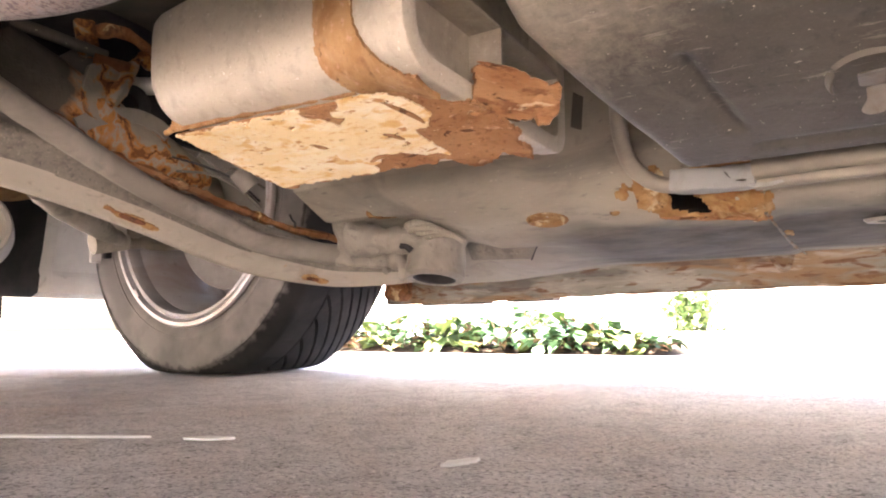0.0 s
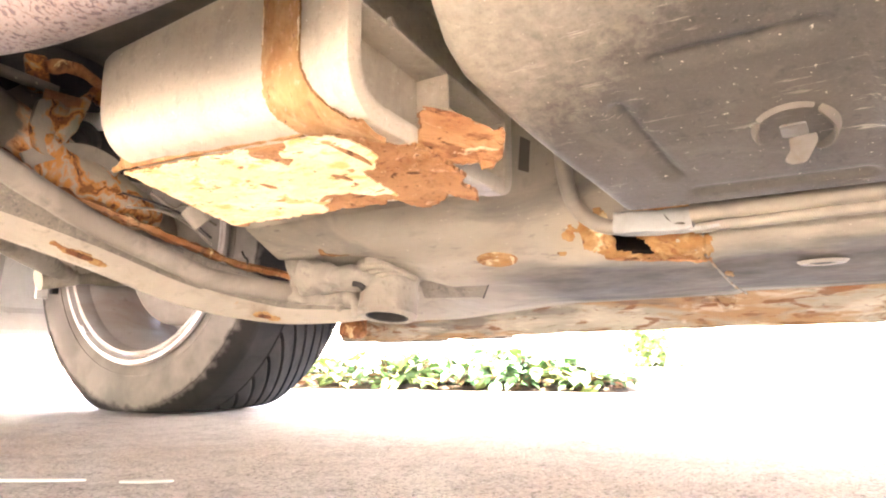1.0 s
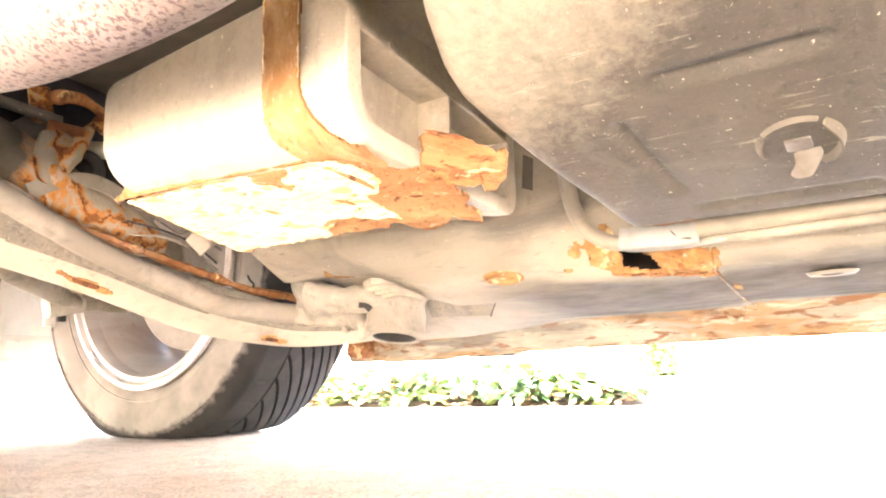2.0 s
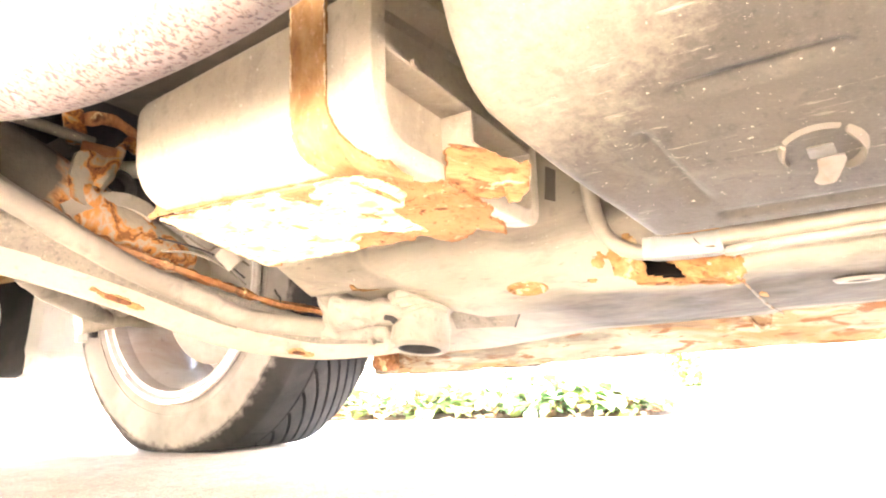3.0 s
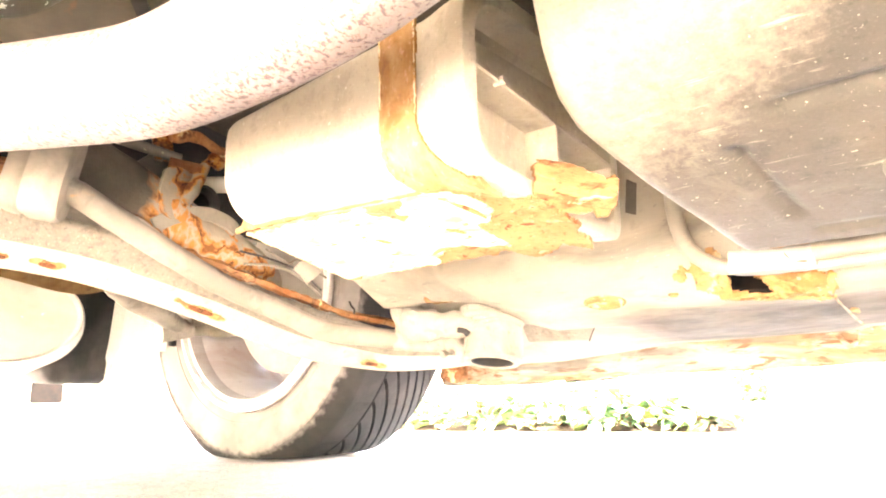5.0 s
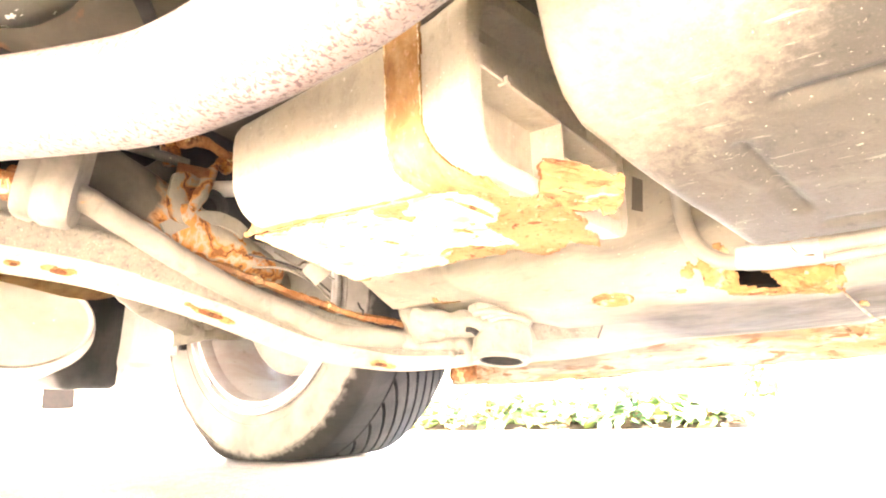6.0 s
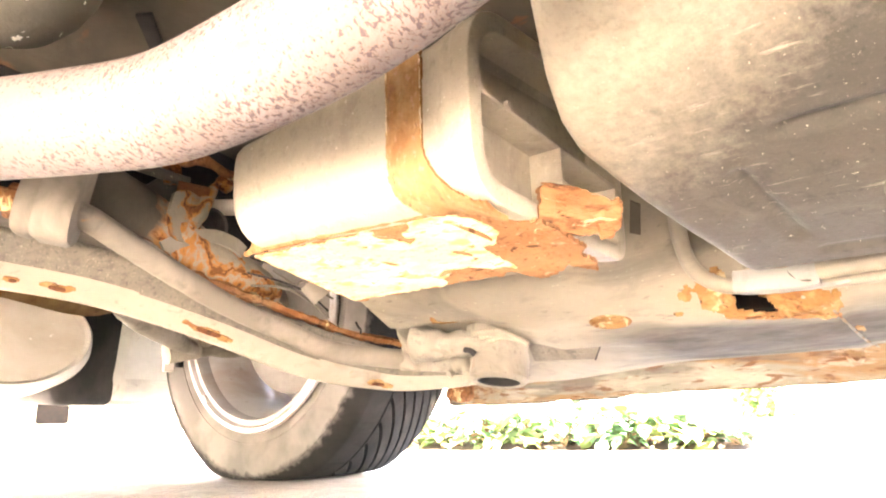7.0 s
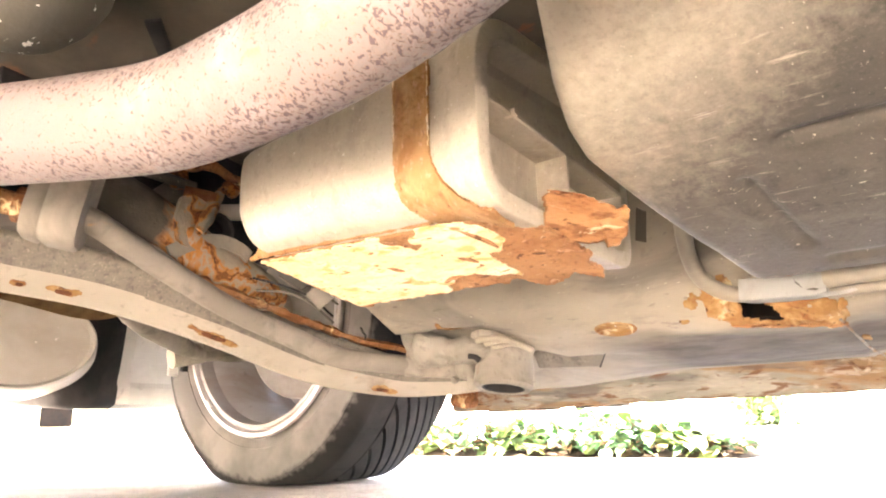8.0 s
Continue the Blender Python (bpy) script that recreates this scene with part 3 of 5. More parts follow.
member = part("side_member", bm, UNDERSEAL, car, "grey dusty sealed floor rail with rust spots")
# round drain hole and the rusted-through opening
c = bmesh.new()
tube(c, [(-0.198, 0.845, 0.17), (-0.198, 0.845, 0.30)], 1.0, 28, shape=[(0.024 * math.cos(a * math.pi / 14), 0.015 * math.sin(a * math.pi / 14)) for a in range(28)], up=(0, 1, 0), smooth=False)
cut(member, c)
c = bmesh.new()
hole = [(-0.056, 0.814), (-0.053, 0.846), (-0.02, 0.853), (0.004, 0.855), (-0.004, 0.836), (-0.018, 0.820), (-0.022, 0.814)]
loft(c, [[Vector((x, y, z)) for x, y in hole] for z in (0.17, 0.30)])
cut(member, c)
# the opening's shade is painted on its cut faces
member.data.materials.append(SHADE_BLACK)
for p in member.data.polygons:
    p.use_smooth = True
    if abs(p.normal.z) < 0.4 and -0.37 < p.center.x < -0.28 and 0.49 < p.center.y < 0.57:
        p.material_index = 1
member.data.set_sharp_from_angle(angle=radians(30))

# rusted lip and shade-black back of the opening, and the rust-edged drain hole
bm = bmesh.new()
sheet(bm, -0.125, 0.06, 0.795, 0.885, 0.0022,
      lambda u, v: within([(-0.088, 0.818), (-0.080, 0.808), (-0.055, 0.806), (0.03, 0.804), (0.052, 0.842), (0.046, 0.868), (0.03, 0.873), (0.0, 0.862), (-0.03, 0.857), (-0.058, 0.849), (-0.076, 0.836)],
                          u + 0.012 * noise.noise(Vector((u * 70, v * 70, 1))), v + 0.007 * noise.noise(Vector((u * 100, v * 100, 7)))) and not within([(-0.050, 0.795), (-0.047, 0.841), (-0.02, 0.847), (-0.004, 0.849), (-0.014, 0.836), (-0.026, 0.824), (-0.030, 0.795)], u + 0.003 * noise.noise(Vector((u * 150, v * 150, 3))), v),
      lambda u, v: (Vector((u, v, floor_z(u, v) - 0.0005)), Vector((0, 0, -1))), 0.0022, 0.0045, 70)
part("rust_patch", bm, PATCH_RUST, car, "orange flaking rust round a hole rusted through")
bm = bmesh.new()
for k in range(3):
    tube(bm, [(x + 0.005 * k, y + 0.002 * k, floor_z(x, y) - 0.0035 + 0.001 * k) for x, y in ((-0.062, 0.846), (-0.04, 0.851), (-0.015, 0.856), (0.01, 0.862), (0.036, 0.871))], lambda t: 0.0026 - 0.0014 * abs(2 * t - 1), 7, rough=0.002)
part("rust_lip", bm, TAB_RUST, car, "curled rusted lip below the hole")


def floor_rust(cx, cy, ru, rv, seed, material=PATCH_RUST):
    """A ragged scab of rust on the floor rail."""
    b = bmesh.new()
    sheet(b, cx - ru * 1.4, cx + ru * 1.4, cy - rv * 1.4, cy + rv * 1.4, 0.0016,
          lambda u, v: ((u - cx) / ru) ** 2 + ((v - cy) / rv) ** 2 < 1 + 1.4 * noise.noise(Vector((u * 110, v * 110, seed))),
          lambda u, v: (Vector((u, v, floor_z(u, v) + 0.0005)), Vector((0, 0, -1))), 0.0016, 0.0008, 120)
    if b.faces:
        part("rust_scab", b, material, car, "", 60)
    else:
        b.free()


for k, (cx, cy, ru, rv) in enumerate(((-0.098, 0.822, 0.007, 0.005), (-0.112, 0.840, 0.005, 0.002), (-0.434, 0.822, 0.007, 0.030), (0.052, 0.95, 0.004, 0.012))):
    floor_rust(cx, cy, ru, rv, 3 * k + 1)
# black sheet behind the hole stands for the shade inside
bm = bmesh.new()
box(bm, (-0.02, 0.90, 0.301), (0.15, 0.004, 0.178), (0, 0, 0), 0.0)
part("hole_back_shade", bm, SHADE_BLACK, car)
bm = bmesh.new()
ring = []
for k in range(32):
    a = 2 * math.pi * k / 32
    ring.append((math.cos(a), math.sin(a)))
loft(bm, [[Vector((-0.198 + rx * u, 0.845 + ry * v, floor_z(-0.198 + rx * u, 0.845 + ry * v) + dz)) for u, v in ring]
          for rx, ry, dz in ((0.0268, 0.0172, -0.0003), (0.0256, 0.0164, -0.0016), (0.0245, 0.0155, -0.0012), (0.0235, 0.0145, 0.0015), (0.0225, 0.0135, 0.003), (0.001, 0.001, 0.0035))], caps=False)
part("drain_hole", bm, PATCH_RUST, car, "rusted rim of an oval drain hole")
# dark patch for the shade in an upright rail slot behind the bent line
bm = bmesh.new()
loft(bm, [[Vector((u, v, floor_z(u, v) - dz)) + Vector((0, -dz, 0)) for u, v in ((-0.116, 0.739), (-0.109, 0.749), (-0.118, 0.764), (-0.126, 0.754))] for dz in (-0.004, 0.0012)])
part("rail_slot_shade", bm, SHADOWED_STEEL, car, "dark patch standing for the shade of an upright slot in the rail")
# oval plug ahead of the seam
bm = bmesh.new()
loft(bm, [[Vector((0.15 + rx * u, 0.93 + ry * v, floor_z(0.15, 0.93) + dz)) for u, v in ring]
          for rx, ry, dz in ((0.026, 0.020, 0.001), (0.022, 0.016, -0.0025), (0.017, 0.012, -0.0022), (0.013, 0.009, 0.0), (0.001, 0.001, 0.0))], caps=False)
part("floor_plug", bm, LINE, car, "oval rubber plug pressed into the floor")
# welded seam bead
bm = bmesh.new()
tube(bm, [(0.042, 0.86, floor_z(0.04, 0.86) - 0.001), (0.046, 0.92, floor_z(0.04, 0.92) - 0.001), (0.05, 1.0, floor_z(0.04, 1.0) - 0.001), (0.052, 1.1, floor_z(0.04, 1.1) - 0.001)], 0.0013, 8, rough=0.0012)
part("weld_seam", bm, SILL_RUST, car, "rust-stained welded panel seam")

bm = bmesh.new()
loft(bm, [[Vector((x + d, y, z - 0.5 * d)) for x, y, z in ((-0.372, 0.928, 0.232), (-0.31, 0.929, 0.221), (-0.252, 0.930, 0.2105), (-0.274, 0.955, 0.188), (-0.32, 0.956, 0.190), (-0.372, 0.957, 0.192))] for d in (0.0, 0.003)])
part("stiffener", bm, SPECKLED, car, "flat sealed stiffener plate beside the mount")
# black rod stands for the shaded slit at the plate's edge
bm = bmesh.new()
tube(bm, [(-0.2485, 0.930, 0.2105), (-0.2745, 0.957, 0.186)], 0.0014, 6, smooth=False)
part("stiffener_gap_shade", bm, BLACK, car)
# sill flange: two rusted steel leaves pinched together along the car's side
bm = bmesh.new()
n = 150
rings = []
for i in range(n + 1):
    x = -0.66 + i * (1.75 + 0.66) / n
    low = 0.141 + 0.004 * noise.noise(Vector((x * 14, 0, 3))) + 0.002 * noise.noise(Vector((x * 60, 0, 3)))
    low -= 0.005 * min(1, (-0.2 - x) / 0.2) if x < -0.2 else 0.0
    w = 0.002 * noise.noise(Vector((x * 11, 4, 0)))
    rings.append([Vector((x, y + w, z)) for y, z in ((1.116, 0.190), (1.120, 0.178), (1.124, low + 0.012), (1.126, low), (1.133, low), (1.136, low + 0.014), (1.141, 0.182), (1.142, 0.192))])
loft(bm, rings)
part("sill_flange", bm, SILL_RUST, car, "rust-stained pinched steel sill flange")
bm = bmesh.new()
box(bm, (-0.62, 1.11, 0.167), (0.05, 0.03, 0.05), (0, 8, 12), 0.012, 3)
bmesh.ops.subdivide_edges(bm, edges=bm.edges[:], cuts=2, use_grid_fill=True)
for v in bm.verts:
    v.co += Vector((noise.noise(v.co * 70), noise.noise(v.co * 70 + Vector((3, 0, 0))), noise.noise(v.co * 70 + Vector((0, 3, 0))))) * 0.004
part("sill_end", bm, STEEL_RUST, car, "rusted end of the sill by the tyre")
# jacking bracket folded over the flange, and a loose black trim strip outside
bm = bmesh.new()
tube(bm, [(0.005, 1.116, 0.186), (0.015, 1.112, 0.172), (0.022, 1.113, 0.165), (0.03, 1.115, 0.172), (0.034, 1.117, 0.186)], 0.003, 8)
part("flange_loop", bm, SILL_RUST, car)
for x0, x1, z in ((-0.60, -0.46, 0.1375), (-0.42, -0.33, 0.139)):
    bm = bmesh.new()
    box(bm, ((x0 + x1) / 2, 1.165, z), (x1 - x0, 0.03, 0.008), (0, 0, 0), 0.003)
    part("trim_strip", bm, BLACK, car, "black plastic trim under the sill")

# floor pan over everything, with pressed ribs
bm = bmesh.new()
rows = []
for i in range(91):
    x = -1.95 + i * 0.05
    row = []
    for j in range(51):
        y = -0.58 + j * 0.0348
        z = 0.50 + 0.012 * max(0, 1 - abs((x * 5) % 1 - 0.5) * 5) * (0.2 < (y * 2.2) % 1 < 0.8)
        if -1.38 < x < -0.56 and (y > 0.88 or y < -0.28):
            z = 0.735
        row.append(Vector((x, y, z)))
    rows.append(row + [r + Vector((0, 0, 0.01)) for r in reversed(row)])
loft(bm, rows)
part("floor_pan", bm, SHADOWED_STEEL, car, "dusty pressed steel floor in a shadow-darkened colour")
# black strip on the floor stands for a slot's shade
bm = bmesh.new()
loft(bm, [[Vector((x, y, z)) for x, y in ((-0.434, 0.347), (-0.420, 0.356), (-0.468, 0.397), (-0.482, 0.391))] for z in (0.4965, 0.502)])
part("floor_slot_shade", bm, BLACK, car)
# spare wheel well
bm = bmesh.new()
revolve(bm, [(0.36, 0.12), (0.34, 0.06), (0.31, 0.015), (0.26, 0.0), (0.12, -0.004), (0.001, -0.004)], (-1.02, 0.10, 0.435), 56, axis="Z")
part("spare_wheel_well", bm, LINER, car, "grey round pressed spare wheel well")
# rounded shield ahead of the dark backing, and beside the floor's painted slot shade
bm = bmesh.new()
loft(bm, [[Vector((-0.394 + 0.082 * k * math.cos(a), 0.212 + 0.082 * k * math.sin(a), 0.484 + h)) for a in np.linspace(0, 2 * math.pi, 41)[:-1]] for k, h in ((1.02, 0.016), (1.0, 0.0), (0.94, -0.029), (0.80, -0.050), (0.60, -0.067), (0.3, -0.079), (0.01, -0.083))], caps=False)
part("shield_bowl", bm, BOWL_GREY, car, "grey-green rounded bowl flecked with white")
# black sheet added behind the brackets to put shade in their gaps
bm = bmesh.new()
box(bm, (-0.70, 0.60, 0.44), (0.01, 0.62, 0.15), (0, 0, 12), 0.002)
part("dark_backing", bm, BLACK, car)
# wheel arch inner wall
bm = bmesh.new()
arch = [(-0.96 + 0.395 * math.cos(a), 0.33 + 0.395 * math.sin(a)) for a in np.linspace(0.25, math.pi - 0.35, 20)]
loft(bm, [[Vector((x, 0.90, z)), Vector((x, 1.19, z)), Vector((x * 1.0 + (x + 0.96) * 0.02, 1.19, z + 0.012)), Vector((x + (x + 0.96) * 0.02, 0.89, z + 0.012))] for x, z in arch])
part("wheel_arch", bm, BLACK, car, "black wheel arch lining above the tyre")
# outer shell: lower body, cabin and glass
def shell_profile(top):
    return [(-1.95, 0.52), (-2.02, 0.62), (-2.02, 0.86), (-1.96, 0.96), (1.2, 0.98), (2.15, 0.84), (2.30, 0.66), (2.28, 0.52)]
bm = bmesh.new()
prof = rounded(shell_profile(0), 0.06, 4)
loft(bm, [[Vector((x, y, z if y not in (-0.62, 1.22) else 0.52 + (z - 0.52) * 0.96)) for x, z in prof] for y in (-0.62, -0.58, 1.18, 1.22)])
part("lower_body", bm, BODY_PAINT, car)
bm = bmesh.new()
cabin = rounded([(-1.90, 0.96), (-1.55, 1.38), (-0.9, 1.46), (0.1, 1.44), (0.95, 0.97)], 0.08, 4)
loft(bm, [[Vector((x * k + (1 - k) * -0.4, y, 0.96 + (z - 0.96) * k2)) for x, z in cabin] for y, k, k2 in ((-0.56, 0.96, 0.9), (-0.40, 1, 1), (1.00, 1, 1), (1.16, 0.96, 0.9))])
part("cabin", bm, GLASS_DARK, car, "dark glass cabin")
bm = bmesh.new()
loft(bm, [[Vector((x, y, z)) for x, z in rounded([(-1.52, 1.385), (-0.9, 1.472), (0.1, 1.452), (0.25, 1.375), (0.1, 1.43), (-0.9, 1.45)], 0.01, 2)] for y in (-0.42, 1.02)])
part("roof_panel", bm, BODY_PAINT, car)
# unseen near rocker ends higher, so bounced light gets under the car
for y, low in ((1.185, 0.185), (-0.585, 0.225)):
    bm = bmesh.new()
    box(bm, (0.55, y, (0.535 + low) / 2), (2.4, 0.07, 0.535 - low), (0, 0, 0), 0.02)
    part("rocker_panel", bm, BODY_PAINT, car)
for x in (-1.97, 2.25):
    bm = bmesh.new()
    box(bm, (x, 0.30, 0.40), (0.10, 1.70, 0.38), (0, 0, 0), 0.04, 3)
    part("bumper", bm, BODY_PAINT, car)
for y in (1.175, -0.575):
    bm = bmesh.new()
    box(bm, (-1.66, y, 0.40), (0.52, 0.05, 0.34), (0, 0, 0), 0.02)
    part("quarter_panel", bm, BODY_PAINT, car)
bm = bmesh.new()
box(bm, (-1.03, 0.768, 0.262), (0.006, 0.020, 0.10), (0, 0, 0), 0.002)
part("shield_edge", bm, LINER, car, "pale edge of a splash shield")
# black bar stands for the shade in the slit beside the shield
bm = bmesh.new()
box(bm, (-1.010, 0.778, 0.262), (0.010, 0.012, 0.085), (0, 0, 0), 0.002)
part("shield_gap_shade", bm, BLACK, car)
# liner behind the rear wheel, and the bumper's inner edge
bm = bmesh.new()
loft(bm, [[Vector((x + dx, y, z)) for x, z in ((-1.33, 0.50), (-1.345, 0.36), (-1.362, 0.26), (-1.372, 0.222), (-1.366, 0.21), (-1.372, 0.175), (-1.40, 0.165))] for y, dx in ((0.845, 0.0), (0.865, 0.014), (0.90, 0.006), (0.95, 0.010), (1.16, 0.0))], closed=False)
bmesh.ops.solidify(bm, geom=bm.faces[:], thickness=0.004)
part("arch_liner", bm, LINER, car, "pale grey dusty plastic liner behind the wheel")
bm = bmesh.new()
box(bm, (-1.62, 0.95, 0.30), (0.44, 0.42, 0.24), (0, 4, 0), 0.03, 3)
part("bumper_lining", bm, BLACK, car, "black plastic lining inside the bumper")


# ---- rear wheel ----
WX, WY, WZ, WR = -0.96, 1.02, 0.329, 0.341


def build_wheel():
    w = thing("rear_wheel", (WX, WY, 0.0), "worn black tyre on a dusty alloy rim standing on asphalt", "wheel", "car wheels")
    # tyre: round carcass with cut tread, flattened where it stands
    bm = bmesh.new()
    half = 0.102
    prof = [(0.219, -0.098), (0.229, -0.109), (0.248, -0.117), (0.276, -0.122), (0.304, -0.119), (0.322, -0.111), (0.331, -0.102)]
    tread = [-0.096 + 0.045 * k / 12 for k in range(12)] + [-0.051 + 0.147 * k / 96 for k in range(97)]
    prof = prof + [(WR - 0.0045 * (abs(t) / 0.096) ** 2.5, t) for t in tread] + [(r, -y) for r, y in reversed(prof)]
    seg = 616
    rings = []
    for r, y in prof:
        ringv = []
        for k in range(seg):
            a = 2 * math.pi * k / seg
            rr = r
            if r > 0.3315 and abs(y) < 0.098:
                w1 = abs(y) / 0.096
                w2 = (y + 0.047) / 0.143
                lane = (a * 44 / (2 * math.pi) + (5.6 * w2 ** 1.3 if w2 > 0 else 0.0)) % 1.0
                if w2 > 0.02 and lane < 0.16 and w1 < 0.96:
                    rr -= 0.006
                elif w2 < 0 and lane < 0.05 and 0.6 < w1 < 0.9:
                    rr -= 0.0015
                elif abs(y + 0.047) < 0.0012:
                    rr -= 0.002
            p = Vector((rr * math.cos(a), y, rr * math.sin(a)))
            low = (GZ - WZ - p.z) / 0.008
            if low > -5:  # the flank bulges a little over the ground
                p.y *= 1 + 0.05 * max(0.0, min(1.0, (low + 5) / 7))
                p.z = GZ - WZ + 0.008 * math.log1p(math.exp(-low))
            ringv.append(p + Vector((WX, WY, WZ)))
        rings.append(ringv)
    loft(bm, rings, caps=False)
    part("tyre", bm, TYRE, w, "black rubber tyre with diagonal tread grooves", 50)
    bm = bmesh.new()
    for r, y in ((0.306, -0.1190), (0.250, -0.1170)):
        revolve(bm, [(r - 0.002, y + 0.002), (r - 0.001, y - 0.0015), (r + 0.001, y - 0.0015), (r + 0.002, y + 0.002)], (WX, WY, WZ), 96)
    part("sidewall_rib", bm, TYRE, w)
    bm = bmesh.new()
    revolve(bm, [(0.212, -0.098), (0.228, -0.110), (0.232, -0.115), (0.229, -0.120), (0.222, -0.120), (0.219, -0.115), (0.217, -0.112), (0.213, -0.115), (0.207, -0.114), (0.204, -0.106), (0.203, -0.090), (0.202, -0.070),
                 (0.195, -0.052), (0.191, 0.0), (0.195, 0.06), (0.205, 0.085), (0.221, 0.11), (0.215, 0.106), (0.198, 0.080), (0.186, 0.052), (0.183, 0.0), (0.187, -0.058), (0.197, -0.08)], (WX, WY, WZ), 128, closed=True)
    rim = part("rim", bm, ALLOY, w, "dusty bare alloy rim barrel with a bright inner lip", 40)
    bm = bmesh.new()
    revolve(bm, [(0.001, 0.055), (0.07, 0.055), (0.075, 0.075), (0.001, 0.08)], (WX, WY, WZ), 48)
    part("hub", bm, ALLOY, rim)
    for k in range(5):
        a = 2 * math.pi * k / 5 + 0.55
        bm = bmesh.new()
        c, s = math.cos(a), math.sin(a)
        rings = []
        for r, wd, y0, y1 in ((0.05, 0.044, 0.055, 0.09), (0.10, 0.066, 0.064, 0.095), (0.16, 0.092, 0.068, 0.10), (0.197, 0.112, 0.068, 0.105)):
            rings.append([Vector((WX + r * c - u * wd * s, WY + y, WZ + r * s + u * wd * c)) for u, y in ((-1, y0), (1, y0), (1.1, (y0 + y1) / 2), (0.9, y1), (-0.9, y1), (-1.1, (y0 + y1) / 2))])
        loft(bm, rings)
        part("spoke", bm, ALLOY, rim)
    bm = bmesh.new()
    box(bm, (WX - 0.150, WY - 0.116, WZ - 0.162), (0.020, 0.008, 0.010), (0, 47, 0), 0.002)
    part("balance_weight", bm, ALLOY, rim, "small grey balance weight clipped on the lip")
    return w


wheel = build_wheel()
copy_thing(wheel, pose(WX, -0.42, 0, 0, 0, 180))
for y, turn in ((WY, 0), (-0.42, 180)):
    copy_thing(wheel, pose(1.55, y, 0, 0, 0, turn))

# ---- brake and knuckle inside the wheel ----
brake = thing("brake", (WX, 0.93, WZ), "grey dusty brake backing plate and hub carrier inside the rim", "brake")
bm = bmesh.new()
revolve(bm, [(0.03, 0.03), (0.146, 0.03), (0.156, 0.024), (0.158, 0.0), (0.150, -0.004), (0.11, -0.006), (0.06, -0.022), (0.03, -0.022), (0.001, -0.022)], (WX + 0.02, 0.985, WZ), 64)
plate_ob = part("backing_plate", bm, BRAKE, brake, "grey steel brake backing plate")
for dx, dz in ((0.09, -0.03), (-0.08, 0.04), (0.03, -0.10)):
    bm = bmesh.new()
    rod(bm, (WX + 0.02 + dx, 0.970, WZ + dz), (WX + 0.02 + dx, 0.982, WZ + dz), 0.007, 12)
    part("inspection_bolt", bm, BLACK, plate_ob)
bm = bmesh.new()
tube(bm, [(WX - 0.02, 0.97, WZ + 0.02), (WX - 0.03, 0.90, WZ + 0.01), (WX - 0.03, 0.83, WZ - 0.03), (WX - 0.02, 0.77, WZ - 0.06)], lambda t: 0.05 - 0.022 * t, 18, rough=0.004)
part("hub_carrier", bm, SUBFRAME, brake, "cast hub carrier")

# ---- subframe arm with its mount ----
sub = thing("subframe", (-0.70, 0.62, 0.25), "grey dusty steel rear subframe arm with rust spots", "subframe")
bm = bmesh.new()
ARM = [(-0.45, 0.935, 0.180), (-0.51, 0.915, 0.181), (-0.585, 0.865, 0.187), (-0.645, 0.755, 0.213), (-0.70, 0.63, 0.262), (-0.755, 0.50, 0.303), (-0.80, 0.38, 0.322), (-0.83, 0.25, 0.335), (-0.84, 0.0, 0.345), (-0.84, -0.3, 0.345)]
arm_outline = rounded([(-0.051, 0.024), (-0.034, -0.008), (-0.002, -0.033), (0.030, -0.030), (0.046, 0.034), (-0.045, 0.034)], 0.004, 3)
tube(bm, ARM, lambda t: min(1.0, 0.55 + 1.5 * t), per=10, shape=[(p.x, p.y) for p in arm_outline])
bmesh.ops.recalc_face_normals(bm, faces=bm.faces[:])
bm.normal_update()
# down-facing faces take the paler material
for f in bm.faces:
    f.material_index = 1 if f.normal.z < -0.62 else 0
arm = part("arm", bm, [SPECKLED, PALE_STEEL], sub, "pressed steel arm, paler on its down-facing sides")
arm_path = spline(ARM, 10)


def arm_spot(at, l, w):
    """A rust-edged slot in the arm's sloping lower face, at the share of its length."""
    i = int(at * (len(arm_path) - 1))
    d = (arm_path[i + 1] - arm_path[i - 1]).normalized()
    side = d.cross(Vector((0, 0, 1))).normalized()
    top = side.cross(d)
    k = min(1.0, 0.55 + 1.5 * at)
    tang = (side * 0.795 - top * 0.607).normalized()
    out = (side * -0.607 - top * 0.795).normalized()
    c = arm_path[i] + (side * -0.015 + top * -0.0235) * k
    stain = bmesh.new()
    sheet(stain, -l * 2.4, l * 2.4, -w * 2.2, w * 2.2, 0.0018,
          lambda u, v: (u / (l * 1.5)) ** 2 + (v / (w * 1.25)) ** 2 < 0.8 + 1.5 * noise.noise(Vector((u * 55 + at * 40, v * 80, 2))),
          lambda u, v: (c + d * u + tang * v - out * 0.0004, out), 0.0012, 0.0006, 90)
    slot = bmesh.new()
    loft(slot, [[c + d * l * r * (math.cos(a) - 0.1 * math.cos(3 * a)) + tang * w * r * 0.8 * math.sin(a) + out * h for a in np.linspace(0, 2 * math.pi, 21)[:-1]] for r, h in ((0.82, 0.0004), (0.76, 0.0016), (0.05, 0.0018))], caps=False)
    return stain, slot


for at, l, w in ((0.455, 0.024, 0.0065), (0.60, 0.014, 0.006), (0.645, 0.006, 0.004), (0.24, 0.013, 0.006)):
    stain, slot = arm_spot(at, l, w)
    part("rust_stain", stain, PATCH_RUST, sub, "", 60)
    part("drain_slot", slot, SLOT_RUST, sub, "dark brown rusted slot in the arm's underside")
